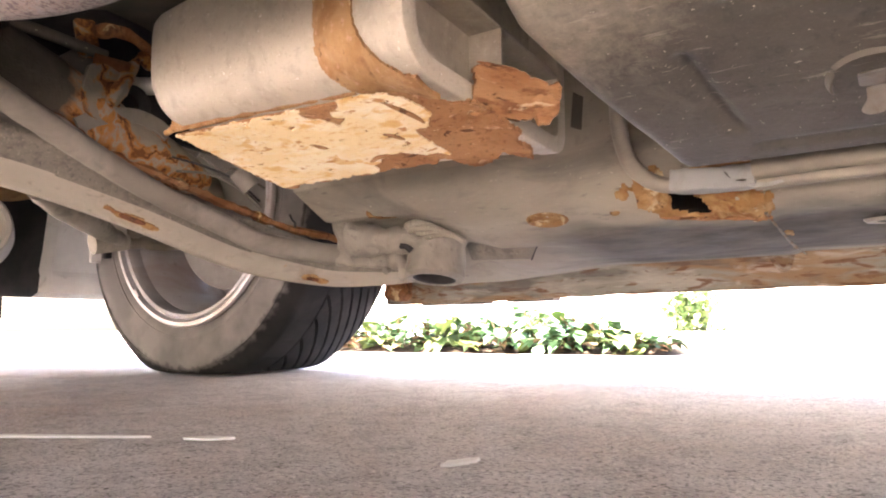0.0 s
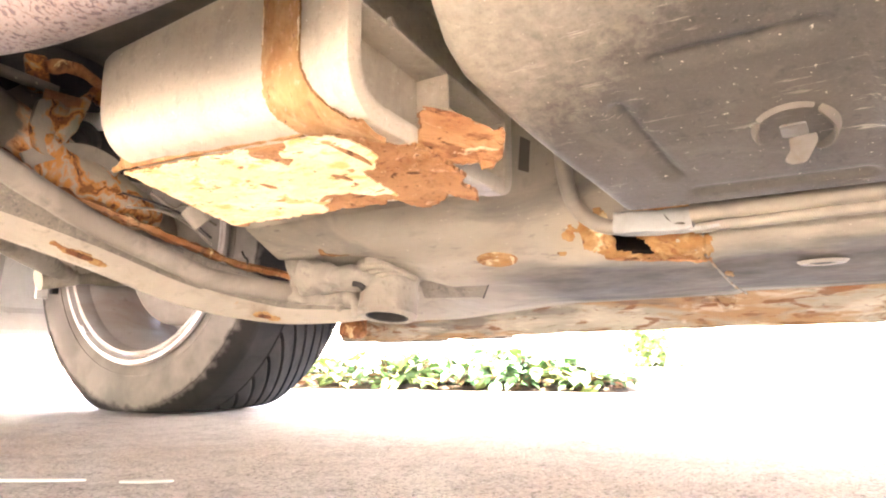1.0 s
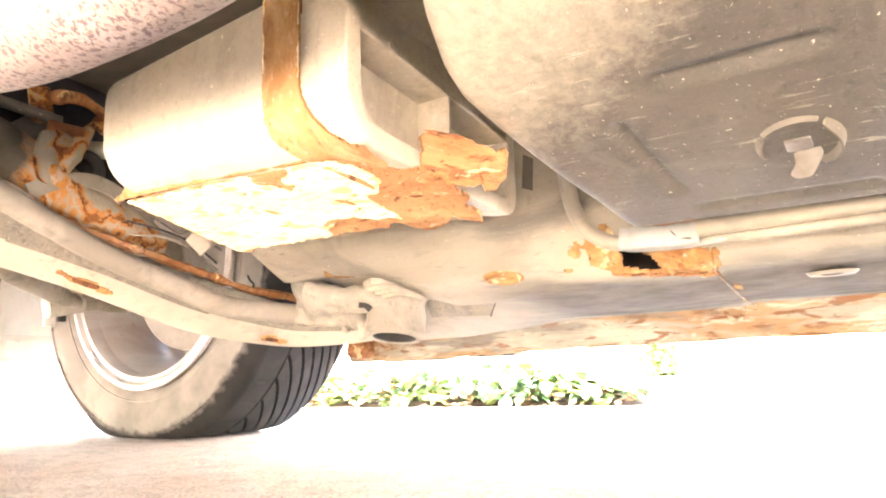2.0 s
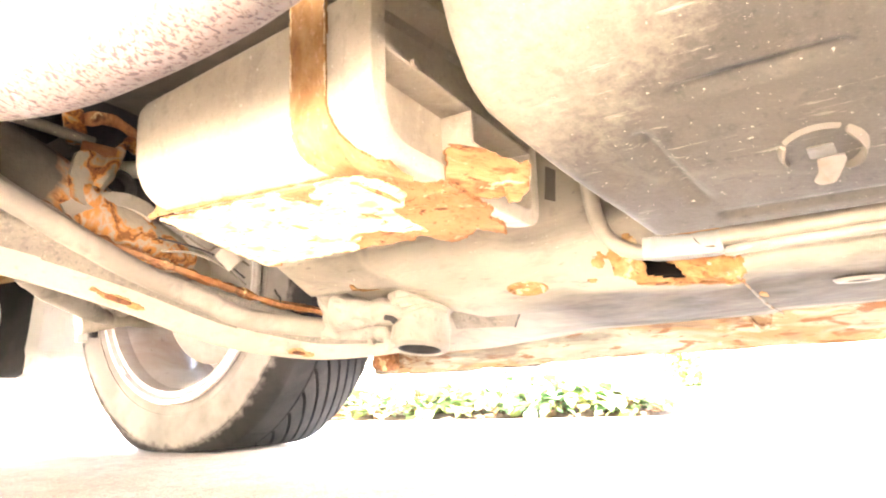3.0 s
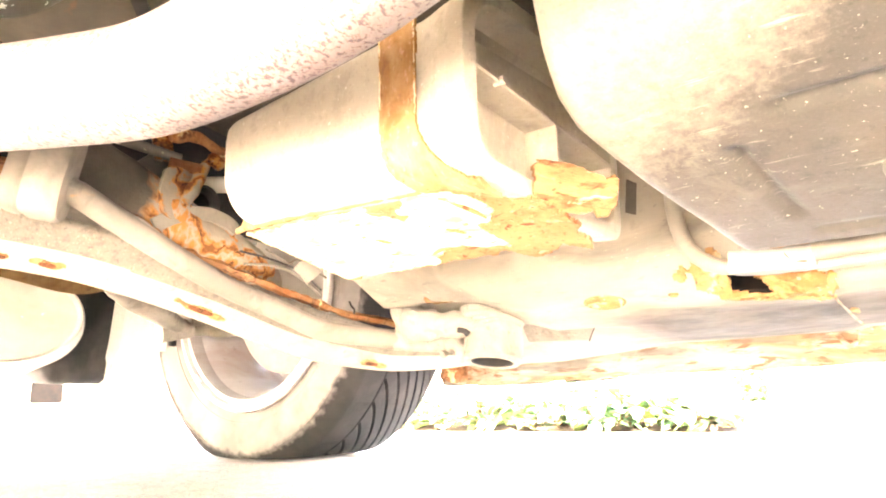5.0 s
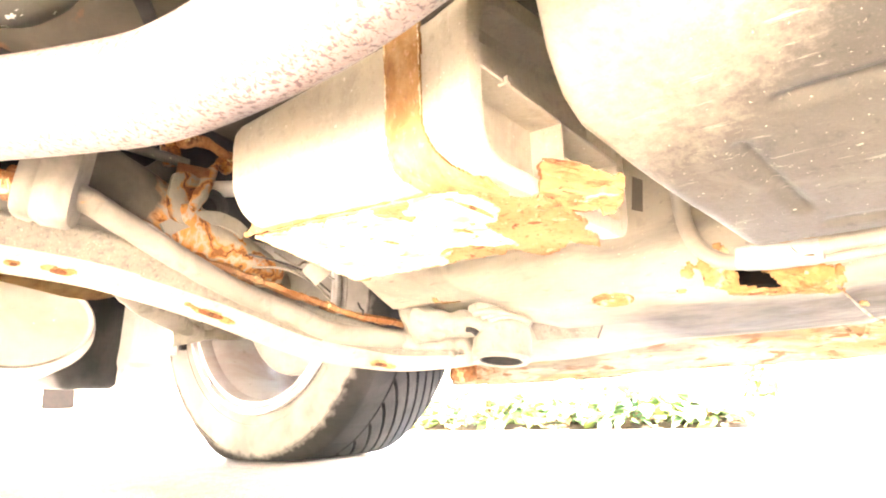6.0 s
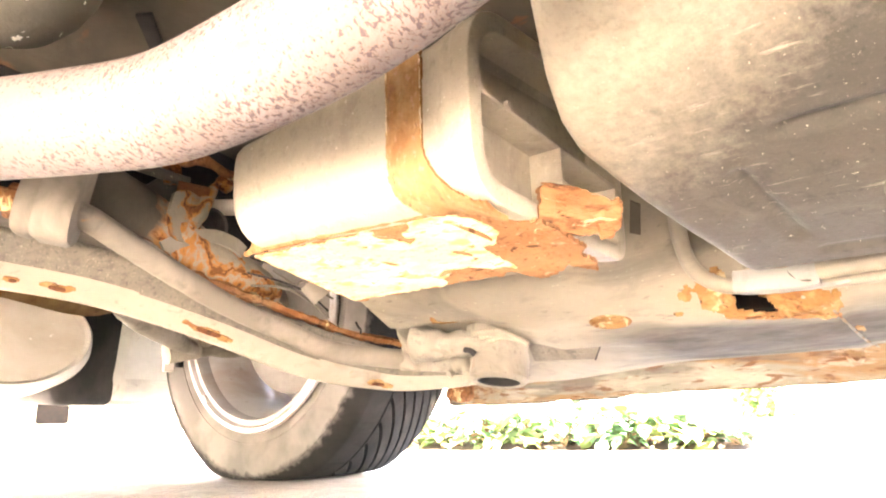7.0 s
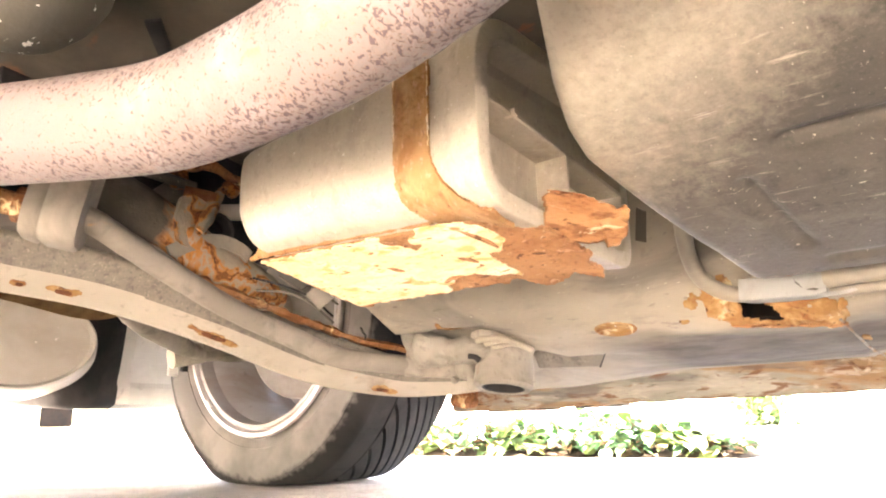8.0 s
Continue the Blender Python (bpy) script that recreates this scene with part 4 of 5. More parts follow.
# mount at the arm's front end
bm = bmesh.new()
MX, MY = -0.398, 0.905
revolve(bm, [(0.029, 0.012), (0.029, 0.002), (0.031, 0.0), (0.038, -0.001), (0.043, 0.004), (0.042, 0.012), (0.040, 0.05), (0.042, 0.058), (0.050, 0.064), (0.052, 0.075), (0.001, 0.080)], (MX, MY, 0.160), 44, axis="Z")
bmesh.ops.rotate(bm, verts=bm.verts[:], cent=(MX, MY, 0.20), matrix=Matrix.Rotation(radians(-11), 3, "X"))
bmesh.ops.subdivide_edges(bm, edges=bm.edges[:], cuts=1, use_grid_fill=True)
for v in bm.verts:
    if v.co.z > 0.172:
        v.co += (v.co - Vector((MX, MY, v.co.z))).normalized() * (0.0035 * noise.noise(v.co * 42) + 0.0012 * noise.noise(v.co * 140))
mount = part("mount", bm, SUBFRAME, sub, "round rubber-bushed body mount with an open bolt hole")
# black lining puts the hole's shade into colour
bm = bmesh.new()
revolve(bm, [(0.0308, 0.0003), (0.0284, 0.001), (0.0282, 0.03), (0.001, 0.03)], (MX, MY, 0.160), 28, axis="Z")
bmesh.ops.rotate(bm, verts=bm.verts[:], cent=(MX, MY, 0.20), matrix=Matrix.Rotation(radians(-11), 3, "X"))
part("bolt_hole_shade", bm, BLACK, mount)
bm = bmesh.new()
tube(bm, [(-0.470, 0.895, 0.196), (-0.455, 0.892, 0.190), (-0.446, 0.893, 0.178), (-0.440, 0.898, 0.168)], lambda t: 0.012 + 0.004 * math.sin(t * 9), 14, rough=0.003)
part("mount_lobe", bm, SUBFRAME, mount)
bm = bmesh.new()
tube(bm, [(-0.508, 0.845, 0.223), (-0.498, 0.848, 0.222), (-0.475, 0.858, 0.218), (-0.43, 0.875, 0.215), (-0.39, 0.895, 0.212)], lambda t: 0.024 + 0.005 * math.sin(t * 6 + 0.8), 22, rough=0.006)
part("mount_neck", bm, SUBFRAME, sub, "cast neck behind the mount")
bm = bmesh.new()
tube(bm, [(-0.520, 0.832, 0.262), (-0.518, 0.834, 0.246), (-0.516, 0.838, 0.230), (-0.518, 0.846, 0.212)], lambda t: 0.015 - 0.004 * t, 12, rough=0.004)
part("neck_ear", bm, SUBFRAME, sub)
bm = bmesh.new()
tube(bm, [(-0.548, 0.862, 0.203), (-0.52, 0.882, 0.200), (-0.485, 0.905, 0.197), (-0.455, 0.92, 0.192)], 1.0, per=6, shape=[(p.x, p.y) for p in rounded([(-0.022, -0.017), (0.022, -0.017), (0.022, 0.017), (-0.022, 0.017)], 0.006, 3)], rough=0.001)
part("arm_end", bm, SUBFRAME, sub, "flattened arm end bolted to the mount")
bm = bmesh.new()
rod(bm, (-0.476, 0.893, 0.180), (-0.478, 0.886, 0.176), 0.006, 8)
part("arm_bolt", bm, SUBFRAME, sub)
bm = bmesh.new()
for k in range(3):
    tube(bm, [(MX - 0.012 + 0.010 * k, 0.855 + 0.006 * k, 0.2275 - 0.005 * k), (MX + 0.012 + 0.012 * k, 0.850 + 0.006 * k, 0.2285 - 0.005 * k), (MX + 0.034 + 0.010 * k, 0.853 + 0.006 * k, 0.2255 - 0.005 * k), (MX + 0.052 + 0.006 * k, 0.863 + 0.006 * k, 0.2165 - 0.004 * k)], 0.0045, 8, rough=0.002)
part("pressed_ring", bm, UNDERSEAL, sub)
# black piece put in for the shaded gap between neck and mount
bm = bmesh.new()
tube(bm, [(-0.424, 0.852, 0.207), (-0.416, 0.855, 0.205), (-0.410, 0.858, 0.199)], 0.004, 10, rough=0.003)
part("mount_gap_shade", bm, BLACK, mount, "black piece standing for the shaded gap between neck and mount")
# thick cross beam behind the bar, its paint eaten by rust along the middle, shade painted on its inner end
bm = bmesh.new()
tube(bm, [(-0.69, 0.26, 0.432), (-0.655, 0.345, 0.414), (-0.637, 0.422, 0.386), (-0.635, 0.496, 0.356), (-0.634, 0.548, 0.332), (-0.634, 0.603, 0.314), (-0.634, 0.650, 0.301), (-0.634, 0.685, 0.290)],
     lambda t: step_between([0, 0.55, 0.75, 0.9, 1.0], [0.036, 0.036, 0.032, 0.025, 0.016], t), 32, per=12, rough=0.0016)
part("cross_beam", bm, PAINT_RUST, sub, "pale painted beam crossed by winding orange rust, shade coloured in at its inner end")
# lower link to the hub carrier
bm = bmesh.new()
tube(bm, [(-0.80, 0.55, 0.285), (-0.88, 0.66, 0.268), (-0.965, 0.77, 0.250), (-1.01, 0.86, 0.262), (-1.03, 0.95, 0.275)], lambda t: 0.018 + 0.006 * math.sin(t * 9), 14, rough=0.003)
part("lower_link", bm, SUBFRAME, sub, "dusty lower link to the hub")
bm = bmesh.new()
rod(bm, (-0.985, 0.735, 0.240), (-0.975, 0.79, 0.252), 0.019, 18)
part("link_bush", bm, SUBFRAME, sub, "stained link bush")

# folded lower lip under the beam
SEAM = [(-0.602, 0.462, 0.325), (-0.602, 0.488, 0.311), (-0.601, 0.513, 0.2995), (-0.600, 0.571, 0.286), (-0.600, 0.634, 0.2745), (-0.600, 0.725, 0.2565), (-0.590, 0.800, 0.240), (-0.555, 0.868, 0.227)]
bm = bmesh.new()
tube(bm, SEAM, 1.0, per=18, shape=[(-0.030, 0.006), (-0.004, -0.005), (0.005, -0.004), (0.008, 0.001), (0.003, 0.005), (-0.030, 0.012)], rough=0.005)
lip = part("rusty_lip", bm, STEEL_RUST, sub, "folded lower lip, swollen with brown rust")
bm = bmesh.new()
tube(bm, [(-0.597, 0.459, 0.3255), (-0.5955, 0.474, 0.3165), (-0.5955, 0.490, 0.308), (-0.597, 0.505, 0.3015)], lambda t: 0.0012 + 0.0048 * math.sin(math.pi * min(1.0, 0.12 + 0.88 * t)), 10, rough=0.0012)
part("lip_end", bm, PALE_STEEL, lip, "pale curled end of the lip")

# ---- stabiliser bar ----
bar = thing("stabiliser_bar", (-0.57, 0.5, 0.3), "dusty grey steel stabiliser bar in a rubber bushing", "stabiliser bar")
bm = bmesh.new()
tube(bm, [(-0.587, 0.363, 0.342), (-0.585, 0.381, 0.337), (-0.584, 0.400, 0.330), (-0.593, 0.453, 0.311), (-0.598, 0.516, 0.287), (-0.600, 0.594, 0.259), (-0.592, 0.682, 0.232), (-0.580, 0.745, 0.212), (-0.548, 0.845, 0.203), (-0.50, 0.92, 0.198), (-0.46, 0.94, 0.195)], 0.0145, 18, rough=0.0008)
part("bar", bm, BAR_SLEEVE, bar, "grey dusty sleeved bar")
bm = bmesh.new()
tube(bm, [(-0.70, 0.13, 0.385), (-0.665, 0.22, 0.372), (-0.625, 0.30, 0.350), (-0.60, 0.338, 0.341), (-0.578, 0.375, 0.332)], 0.0125, 16, rough=0.0012)
part("bare_bar", bm, STEEL_RUST, bar, "bare rusted end of the bar")
bm = bmesh.new()
rod(bm, (-0.612, 0.322, 0.3455), (-0.603, 0.335, 0.342), 0.019, 18)
part("rust_collar", bm, STEEL_RUST, bar)
bm = bmesh.new()
d = Vector((0.030, 0.043, -0.010)).normalized()
side = d.cross(Vector((0, 0, 1))).normalized()
top = side.cross(d)
bush_outline = rounded([(-0.030, -0.020), (-0.016, -0.034), (0.022, -0.036), (0.032, -0.010), (0.030, 0.065), (-0.028, 0.065)], [0.012, 0.012, 0.014, 0.01, 0.005, 0.005], 4)
c0 = Vector((-0.606, 0.332, 0.343))
loft(bm, [[c0 + d * s + side * p.x * k + top * p.y * k for p in bush_outline] for s, k in ((0.0, 0.86), (0.003, 0.95), (0.012, 1.0), (0.017, 0.95), (0.019, 0.93), (0.021, 0.96), (0.025, 1.02), (0.050, 1.02), (0.055, 0.95))])
part("bushing", bm, RUBBER_GREY, bar, "grey split rubber bushing block")
bm = bmesh.new()
tube(bm, [c0 + d * 0.02 + side * -0.034 + top * 0.07, c0 + d * 0.02 + side * -0.036 + top * 0.02, c0 + d * 0.02 + side * -0.03 + top * -0.01], 0.004, 8)
part("bushing_clip", bm, LINE, bar)
bm = bmesh.new()
box(bm, (-0.63, 0.365, 0.425), (0.09, 0.08, 0.05), (0, 0, 35), 0.008)
part("bushing_bracket", bm, PAINT_RUST, bar, "rusted bracket above the bushing")

# ---- rusted bracket, hose and wires behind the canister ----
hang = thing("hose_bracket", (-0.62, 0.57, 0.42), "pale bracket with orange rust carrying a short hose", "bracket")
bm = bmesh.new()
plate = rounded([Vector(q) for q in ((0.497, 0.394), (0.520, 0.402), (0.545, 0.397), (0.541, 0.372), (0.541, 0.346), (0.524, 0.330), (0.498, 0.336), (0.489, 0.360))], 0.006, 3)
loft(bm, [[Vector((x - 0.25 * (p.x - 0.52), p.x, p.y)) for p in plate] for x in (-0.607, -0.601)])
part("bracket_plate", bm, PAINT_RUST, hang, "pale upright plate edged with rust")
bm = bmesh.new()
tube(bm, [(-0.606, 0.528, 0.356), (-0.607, 0.538, 0.376), (-0.609, 0.551, 0.397), (-0.611, 0.561, 0.416), (-0.614, 0.574, 0.432), (-0.620, 0.590, 0.428)], lambda t: 0.0075 + 0.003 * math.sin(7 * t), 12, rough=0.004)
part("bracket_arm", bm, PAINT_RUST, hang, "curved bracket arm, half rust")
bm = bmesh.new()
rod(bm, (-0.632, 0.522, 0.410), (-0.612, 0.556, 0.404), 0.0125, 12)
part("bracket_bolt", bm, STEEL_RUST, hang, "rusted bolt head")
bm = bmesh.new()
box(bm, (-0.645, 0.520, 0.443), (0.012, 0.026, 0.046), (12, 0, 0), 0.005, 3)
part("bracket_tab", bm, PAINT_RUST, hang)
bm = bmesh.new()
tube(bm, [(-0.628, 0.520, 0.448), (-0.622, 0.548, 0.455), (-0.62, 0.585, 0.447), (-0.62, 0.612, 0.436)], lambda t: 0.0075 + 0.002 * math.sin(9 * t), 10, rough=0.004)
part("bracket_strap", bm, STEEL_RUST, hang)
bm = bmesh.new()
loft(bm, [[Vector((x, y, z)) for y, z in ((0.487, 0.408), (0.516, 0.434), (0.562, 0.421), (0.552, 0.402))] for x in (-0.668, -0.656)])
part("guard_plate", bm, DARK_PLASTIC, hang, "grey plate behind the bracket")
# black cup added for the shade of a void behind the bracket
bm = bmesh.new()
revolve(bm, [(0.001, -0.014), (0.016, -0.014), (0.019, 0.0), (0.0215, 0.002), (0.023, 0.0), (0.024, -0.016)], (-0.606, 0.560, 0.366), 28, axis="X")
part("void_shade", bm, BLACK, hang, "black cup standing for a shaded void behind the bracket")
bm = bmesh.new()
rod(bm, (-0.64, 0.585, 0.402), (-0.585, 0.60, 0.394), 0.011, 16)
part("hose_end", bm, LINER, hang, "pale plastic hose end")
bm = bmesh.new()
tube(bm, [(-0.602, 0.489, 0.322), (-0.602, 0.518, 0.339), (-0.602, 0.558, 0.350), (-0.602, 0.589, 0.346), (-0.602, 0.606, 0.337)], 1.0, 10, shape=[(-0.002, -0.010), (0.002, -0.010), (0.002, 0.008), (-0.002, 0.008)])
part("clip_plate", bm, SUBFRAME, hang)
bm = bmesh.new()
tube(bm, [(-0.66, 0.40, 0.44), (-0.65, 0.47, 0.435), (-0.635, 0.54, 0.425)], 0.007, 12)
part("hose", bm, DARK_PLASTIC, hang, "grey dusty hose")
loom = thing("wiring_loom", (-0.55, 0.66, 0.28), "thin dark wires and pale plugs above the stabiliser bar", "wires")
for k, pts in enumerate([[(-0.585, 0.60, 0.305), (-0.56, 0.63, 0.295), (-0.545, 0.665, 0.282), (-0.55, 0.71, 0.262)],
                         [(-0.59, 0.61, 0.290), (-0.565, 0.64, 0.288), (-0.55, 0.67, 0.275), (-0.56, 0.72, 0.255)],
                         [(-0.57, 0.63, 0.310), (-0.545, 0.645, 0.290), (-0.54, 0.66, 0.295), (-0.53, 0.70, 0.275)],
                         [(-0.555, 0.77, 0.252), (-0.56, 0.78, 0.246), (-0.565, 0.79, 0.244), (-0.575, 0.80, 0.240)]]):
    bm = bmesh.new()
    tube(bm, pts, 0.0015 if k != 1 else 0.0018, 8)
    part("wire", bm, BLACK if k in (0, 3) else DARK_PLASTIC, loom)
bm = bmesh.new()
rod(bm, (-0.535, 0.66, 0.292), (-0.525, 0.675, 0.272), 0.013, 14)
part("plug", bm, SUBFRAME, loom, "pale round plug")

# ---- canister ----
can = thing("charcoal_canister", (-0.29, 0.56, 0.30), "dusty beige plastic vapour canister hung in a rusted strap", "canister")


CAN_R = 0.038


def can_front(x):
    return 0.455 - 0.05 * (x + 0.12)


def can_low(x):
    return 0.277 - 0.055 * (x + 0.12)


def can_profile(x, grow=0.0, lift=0.0):
    z0, top = can_low(x) + lift, 0.418 + 0.05 * (x + 0.12)
    pts = [(can_front(x) - grow, z0 - grow), (can_front(x) - grow, top + grow), (0.72 + grow, top + grow + 0.02), (0.71 + grow, z0 - 0.014 - grow)]
    return rounded(pts, [CAN_R * 1.25, 0.012, 0.01, 0.02], 8)


def rim_outline(inset=0.0):
    """The open end's rounded outline, drawn in by a little."""
    k = inset
    pts = [(0.441 + k, 0.270 + k), (0.441 + k, 0.436 - k), (0.716 - k, 0.444 - k), (0.714 - k, 0.258 + k)]
    return rounded(pts, [max(0.012, 0.046 - k), max(0.012, 0.060 - k), 0.03, max(0.010, 0.030 - k)], 8)


def end_section(x, k, inset=0.0):
    """Blends from the body's outline into the rim's."""
    return [Vector((x, a.x + (b.x - a.x) * k, a.y + (b.y - a.y) * k)) for a, b in zip(can_profile(x), rim_outline(inset))]


bm = bmesh.new()
secs = [[Vector((x, p.x, p.y)) for p in can_profile(x, g, l)] for x, g, l in ((-0.462, -0.03, 0.035), (-0.459, -0.016, 0.018), (-0.452, -0.007, 0.008), (-0.442, -0.002, 0.002), (-0.43, 0, 0))]
secs += [end_section(x, k) for x, k in ((-0.30, 0.0), (-0.168, 0.0), (-0.158, 0.12), (-0.148, 0.36), (-0.140, 0.52), (-0.1365, 0.60), (-0.1345, 0.78), (-0.131, 0.86), (-0.1165, 1.0))]
secs += [end_section(x, 1.0, g) for x, g in ((-0.1154, 0.0006), (-0.1150, 0.002), (-0.1146, 0.008), (-0.1148, 0.0152), (-0.1156, 0.0166), (-0.119, 0.0172), (-0.134, 0.0185), (-0.143, 0.022), (-0.1475, 0.030))]
loft(bm, secs)
part("body", bm, CANISTER, can, "smooth beige plastic body with a rounded rim at its open end", 28)
bm = bmesh.new()
loft(bm, [[Vector((x, y, z + dz)) for x, dz in ((-0.148, 0.0), (-0.1165, 0.0), (-0.1155, 0.001), (-0.1155, 0.003), (-0.1165, 0.004), (-0.148, 0.004))] for y, z in ((0.457, 0.3565), (0.57, 0.3475), (0.702, 0.3355))])
part("divider", bm, CANISTER, can, "level rib across the open end")
bm = bmesh.new()
box(bm, (-0.1318, 0.584, 0.3105), (0.0324, 0.003, 0.077), (0, 0, 0), 0.0006)
part("upright_rib", bm, CANISTER, can)
bm = bmesh.new()
rod(bm, (-0.122, 0.494, 0.3555), (-0.1125, 0.494, 0.3565), 0.0036, 12)
part("moulding_nub", bm, CANISTER, can)

hanger = thing("canister_hanger", (-0.28, 0.57, 0.27), "heavily rusted steel strap and tray flaking in cream scales", "bracket")
tray_out = [(-0.452, -0.012), (-0.408, 0.105), (-0.392, 0.115), (-0.378, 0.108), (-0.259, 0.101), (-0.175, 0.096), (-0.163, 0.108), (-0.150, 0.111), (-0.130, 0.102), (-0.118, 0.094), (-0.108, 0.108), (-0.098, 0.111), (-0.092, 0.100), (-0.100, 0.085), (-0.092, 0.072), (-0.098, 0.050), (-0.108, 0.024), (-0.128, 0.016), (-0.140, -0.012)]
# the pale scale still on the tray, and a bare lobe inside it
coat_out = [(-0.446, -0.007), (-0.404, 0.102), (-0.396, 0.106), (-0.260, 0.099), (-0.257, 0.088), (-0.238, 0.076), (-0.221, 0.072), (-0.205, 0.076), (-0.168, 0.086), (-0.169, 0.077), (-0.179, 0.052), (-0.179, 0.043), (-0.166, 0.042), (-0.151, 0.029), (-0.154, 0.016), (-0.167, -0.003), (-0.179, -0.010), (-0.216, -0.010), (-0.271, -0.009)]
coat_bare = [(-0.272, -0.012), (-0.224, -0.012), (-0.226, -0.004), (-0.243, 0.004), (-0.236, 0.015), (-0.248, 0.022), (-0.258, 0.010), (-0.273, 0.003)]


def tray_at(u, v):
    z = 0.281 - 0.042 * (u + 0.15) - 0.34 * v - 0.004
    return Vector((u, 0.504 - 0.035 * (u + 0.15) + 0.93 * v, z)), Vector((0, -0.30, -0.95))


bm = bmesh.new()
sheet(bm, -0.47, -0.082, -0.006, 0.136, 0.0022, lambda u, v: within(tray_out, u + 0.004 * noise.noise(Vector((u * 70, v * 70, 0))), v + 0.004 * noise.noise(Vector((u * 80, v * 80, 5)))),
      tray_at, 0.004, 0.0009, 60)
part("tray", bm, TRAY_RUST, hanger, "brown rusted steel tray", 60)


def coat_inside(u, v):
    a, b = u + 0.0035 * noise.noise(Vector((u * 90, v * 90, 1))) + 0.002 * noise.noise(Vector((u * 240, v * 240, 1))), v + 0.004 * noise.noise(Vector((u * 80, v * 90, 6)))
    if not within(coat_out, a, b) or within(coat_bare, a, b):
        return False
    return noise.noise(Vector((u * 42, v * 110, 4))) + 0.4 * noise.noise(Vector((u * 120, v * 260, 8))) < 0.66


bm = bmesh.new()
sheet(bm, -0.452, -0.145, -0.012, 0.112, 0.0014, coat_inside, lambda u, v: (tray_at(u, v)[0] + Vector((0, -0.30, -0.95)) * 0.0036, Vector((0, -0.30, -0.95))), 0.0016, 0.0008, 110)
part("scale_coat", bm, SCALE_COAT, hanger, "pale cream and ochre scale flaking off the tray", 60)
# curled splinters of scale standing off the tray
for pts, r in (([(-0.243, 0.010), (-0.238, 0.013), (-0.233, 0.013)], 0.0022), ([(-0.212, 0.042), (-0.203, 0.047), (-0.196, 0.054)], 0.0018), ([(-0.185, 0.000), (-0.174, 0.012), (-0.165, 0.026), (-0.163, 0.036)], 0.0016),
               ([(-0.300, 0.040), (-0.290, 0.046), (-0.284, 0.050)], 0.0016), ([(-0.255, 0.080), (-0.240, 0.074), (-0.226, 0.074)], 0.0016)):
    bm = bmesh.new()
    tube(bm, [tray_at(u, v)[0] + Vector((0, -0.30, -0.95)) * 0.0055 for u, v in pts], lambda t: r * (0.3 + math.sin(math.pi * t)), 7, rough=0.0015)
    part("scale_flake", bm, TRAY_RUST, hanger, "", 60)


def strap_inside(u, v):
    j = 0.0014 * noise.noise(Vector((u * 10, v * 45, 2)))
    left = -0.213 + 0.022 * max(0, 1 - v / 0.05) ** 2 + j
    right = -0.173 + j
    if v < 0.072:
        right += 0.056 * (1 - math.sqrt(max(0.0, 1 - min(1.0, (0.072 - v) / 0.052) ** 2)))
    return left < u < min(right, -0.122)


def strap_at(u, v):
    """Runs up the canister's rounded lower edge and then its front."""
    a = min(v / CAN_R, math.pi / 2)
    up = max(0.0, v - CAN_R * math.pi / 2)
    p = Vector((u, can_front(u) + CAN_R * (1 - math.sin(a)), can_low(u) + CAN_R * (1 - math.cos(a)) + up))
    n = Vector((0, -math.sin(a), -math.cos(a)))
    swell = step_between([-0.168, -0.148, -0.1345, -0.122], [0.0, 0.005, 0.0105, 0.013], u)  # follows the collar as it widens
    return p + n * (swell - 0.002), n


bm = bmesh.new()
sheet(bm, -0.228, -0.122, -0.004, 0.172, 0.0016, strap_inside, strap_at, 0.0045, 0.0006, 80)
strap = part("strap", bm, STRAP_RUST, hanger, "brown rusted steel strap round the canister", 60)
for side, v0, v1 in ((-1, 0.128, 0.168), (-1, 0.086, 0.120), (1, 0.074, 0.112), (1, 0.118, 0.160)):  # pale scale peeling along the strap's edges
    bm = bmesh.new()
    pts = []
    for k, v in enumerate(np.linspace(v0, v1, 14)):
        p, n = strap_at(-0.2125 if side < 0 else -0.1735, v)
        pts.append(p + n * 0.0046 + Vector((side * 0.0012 * noise.noise(Vector((v * 230, side, 0))), 0, 0)))
    tube(bm, pts, lambda t: 0.0002 + 0.0010 * (math.sin(math.pi * t) * (0.6 + 0.6 * noise.noise(Vector((t * 9, side * 3, 1))))) ** 2, 6, per=3, rough=0.0008)
    part("edge_flake", bm, SCALE_COAT, strap)
# layered rusted edge along the tray's front, and the turned-up tab at its end
bm = bmesh.new()
for k in range(4):
    tube(bm, [tray_at(-0.462 + 0.006 * k, -0.010)[0] + Vector((0, -0.001 * k, 0.0025 * k)), tray_at(-0.36, -0.012)[0] + Vector((0, -0.001 * k, 0.0025 * k)), tray_at(-0.27, -0.012)[0] + Vector((0, -0.001 * k, 0.0025 * k)), tray_at(-0.20 - 0.004 * k, -0.012)[0] + Vector((0, -0.001 * k, 0.0025 * k))], 0.0026, 7, rough=0.003)
part("tray_edge", bm, STRAP_RUST, hanger, "layered rusted front edge")
bm = bmesh.new()
tab_out = [(0.0, 0.0), (0.002, 0.050), (0.010, 0.054), (0.040, 0.052), (0.066, 0.046), (0.072, 0.050), (0.078, 0.044), (0.072, 0.028), (0.060, 0.020), (0.04, 0.014), (0.0, 0.010)]
T0, TU, TV = Vector((-0.121, 0.535, 0.247)), Vector((0.62, 0.77, -0.10)).normalized(), Vector((0.10, -0.05, 0.99)).normalized()
TN = TU.cross(TV).normalized()
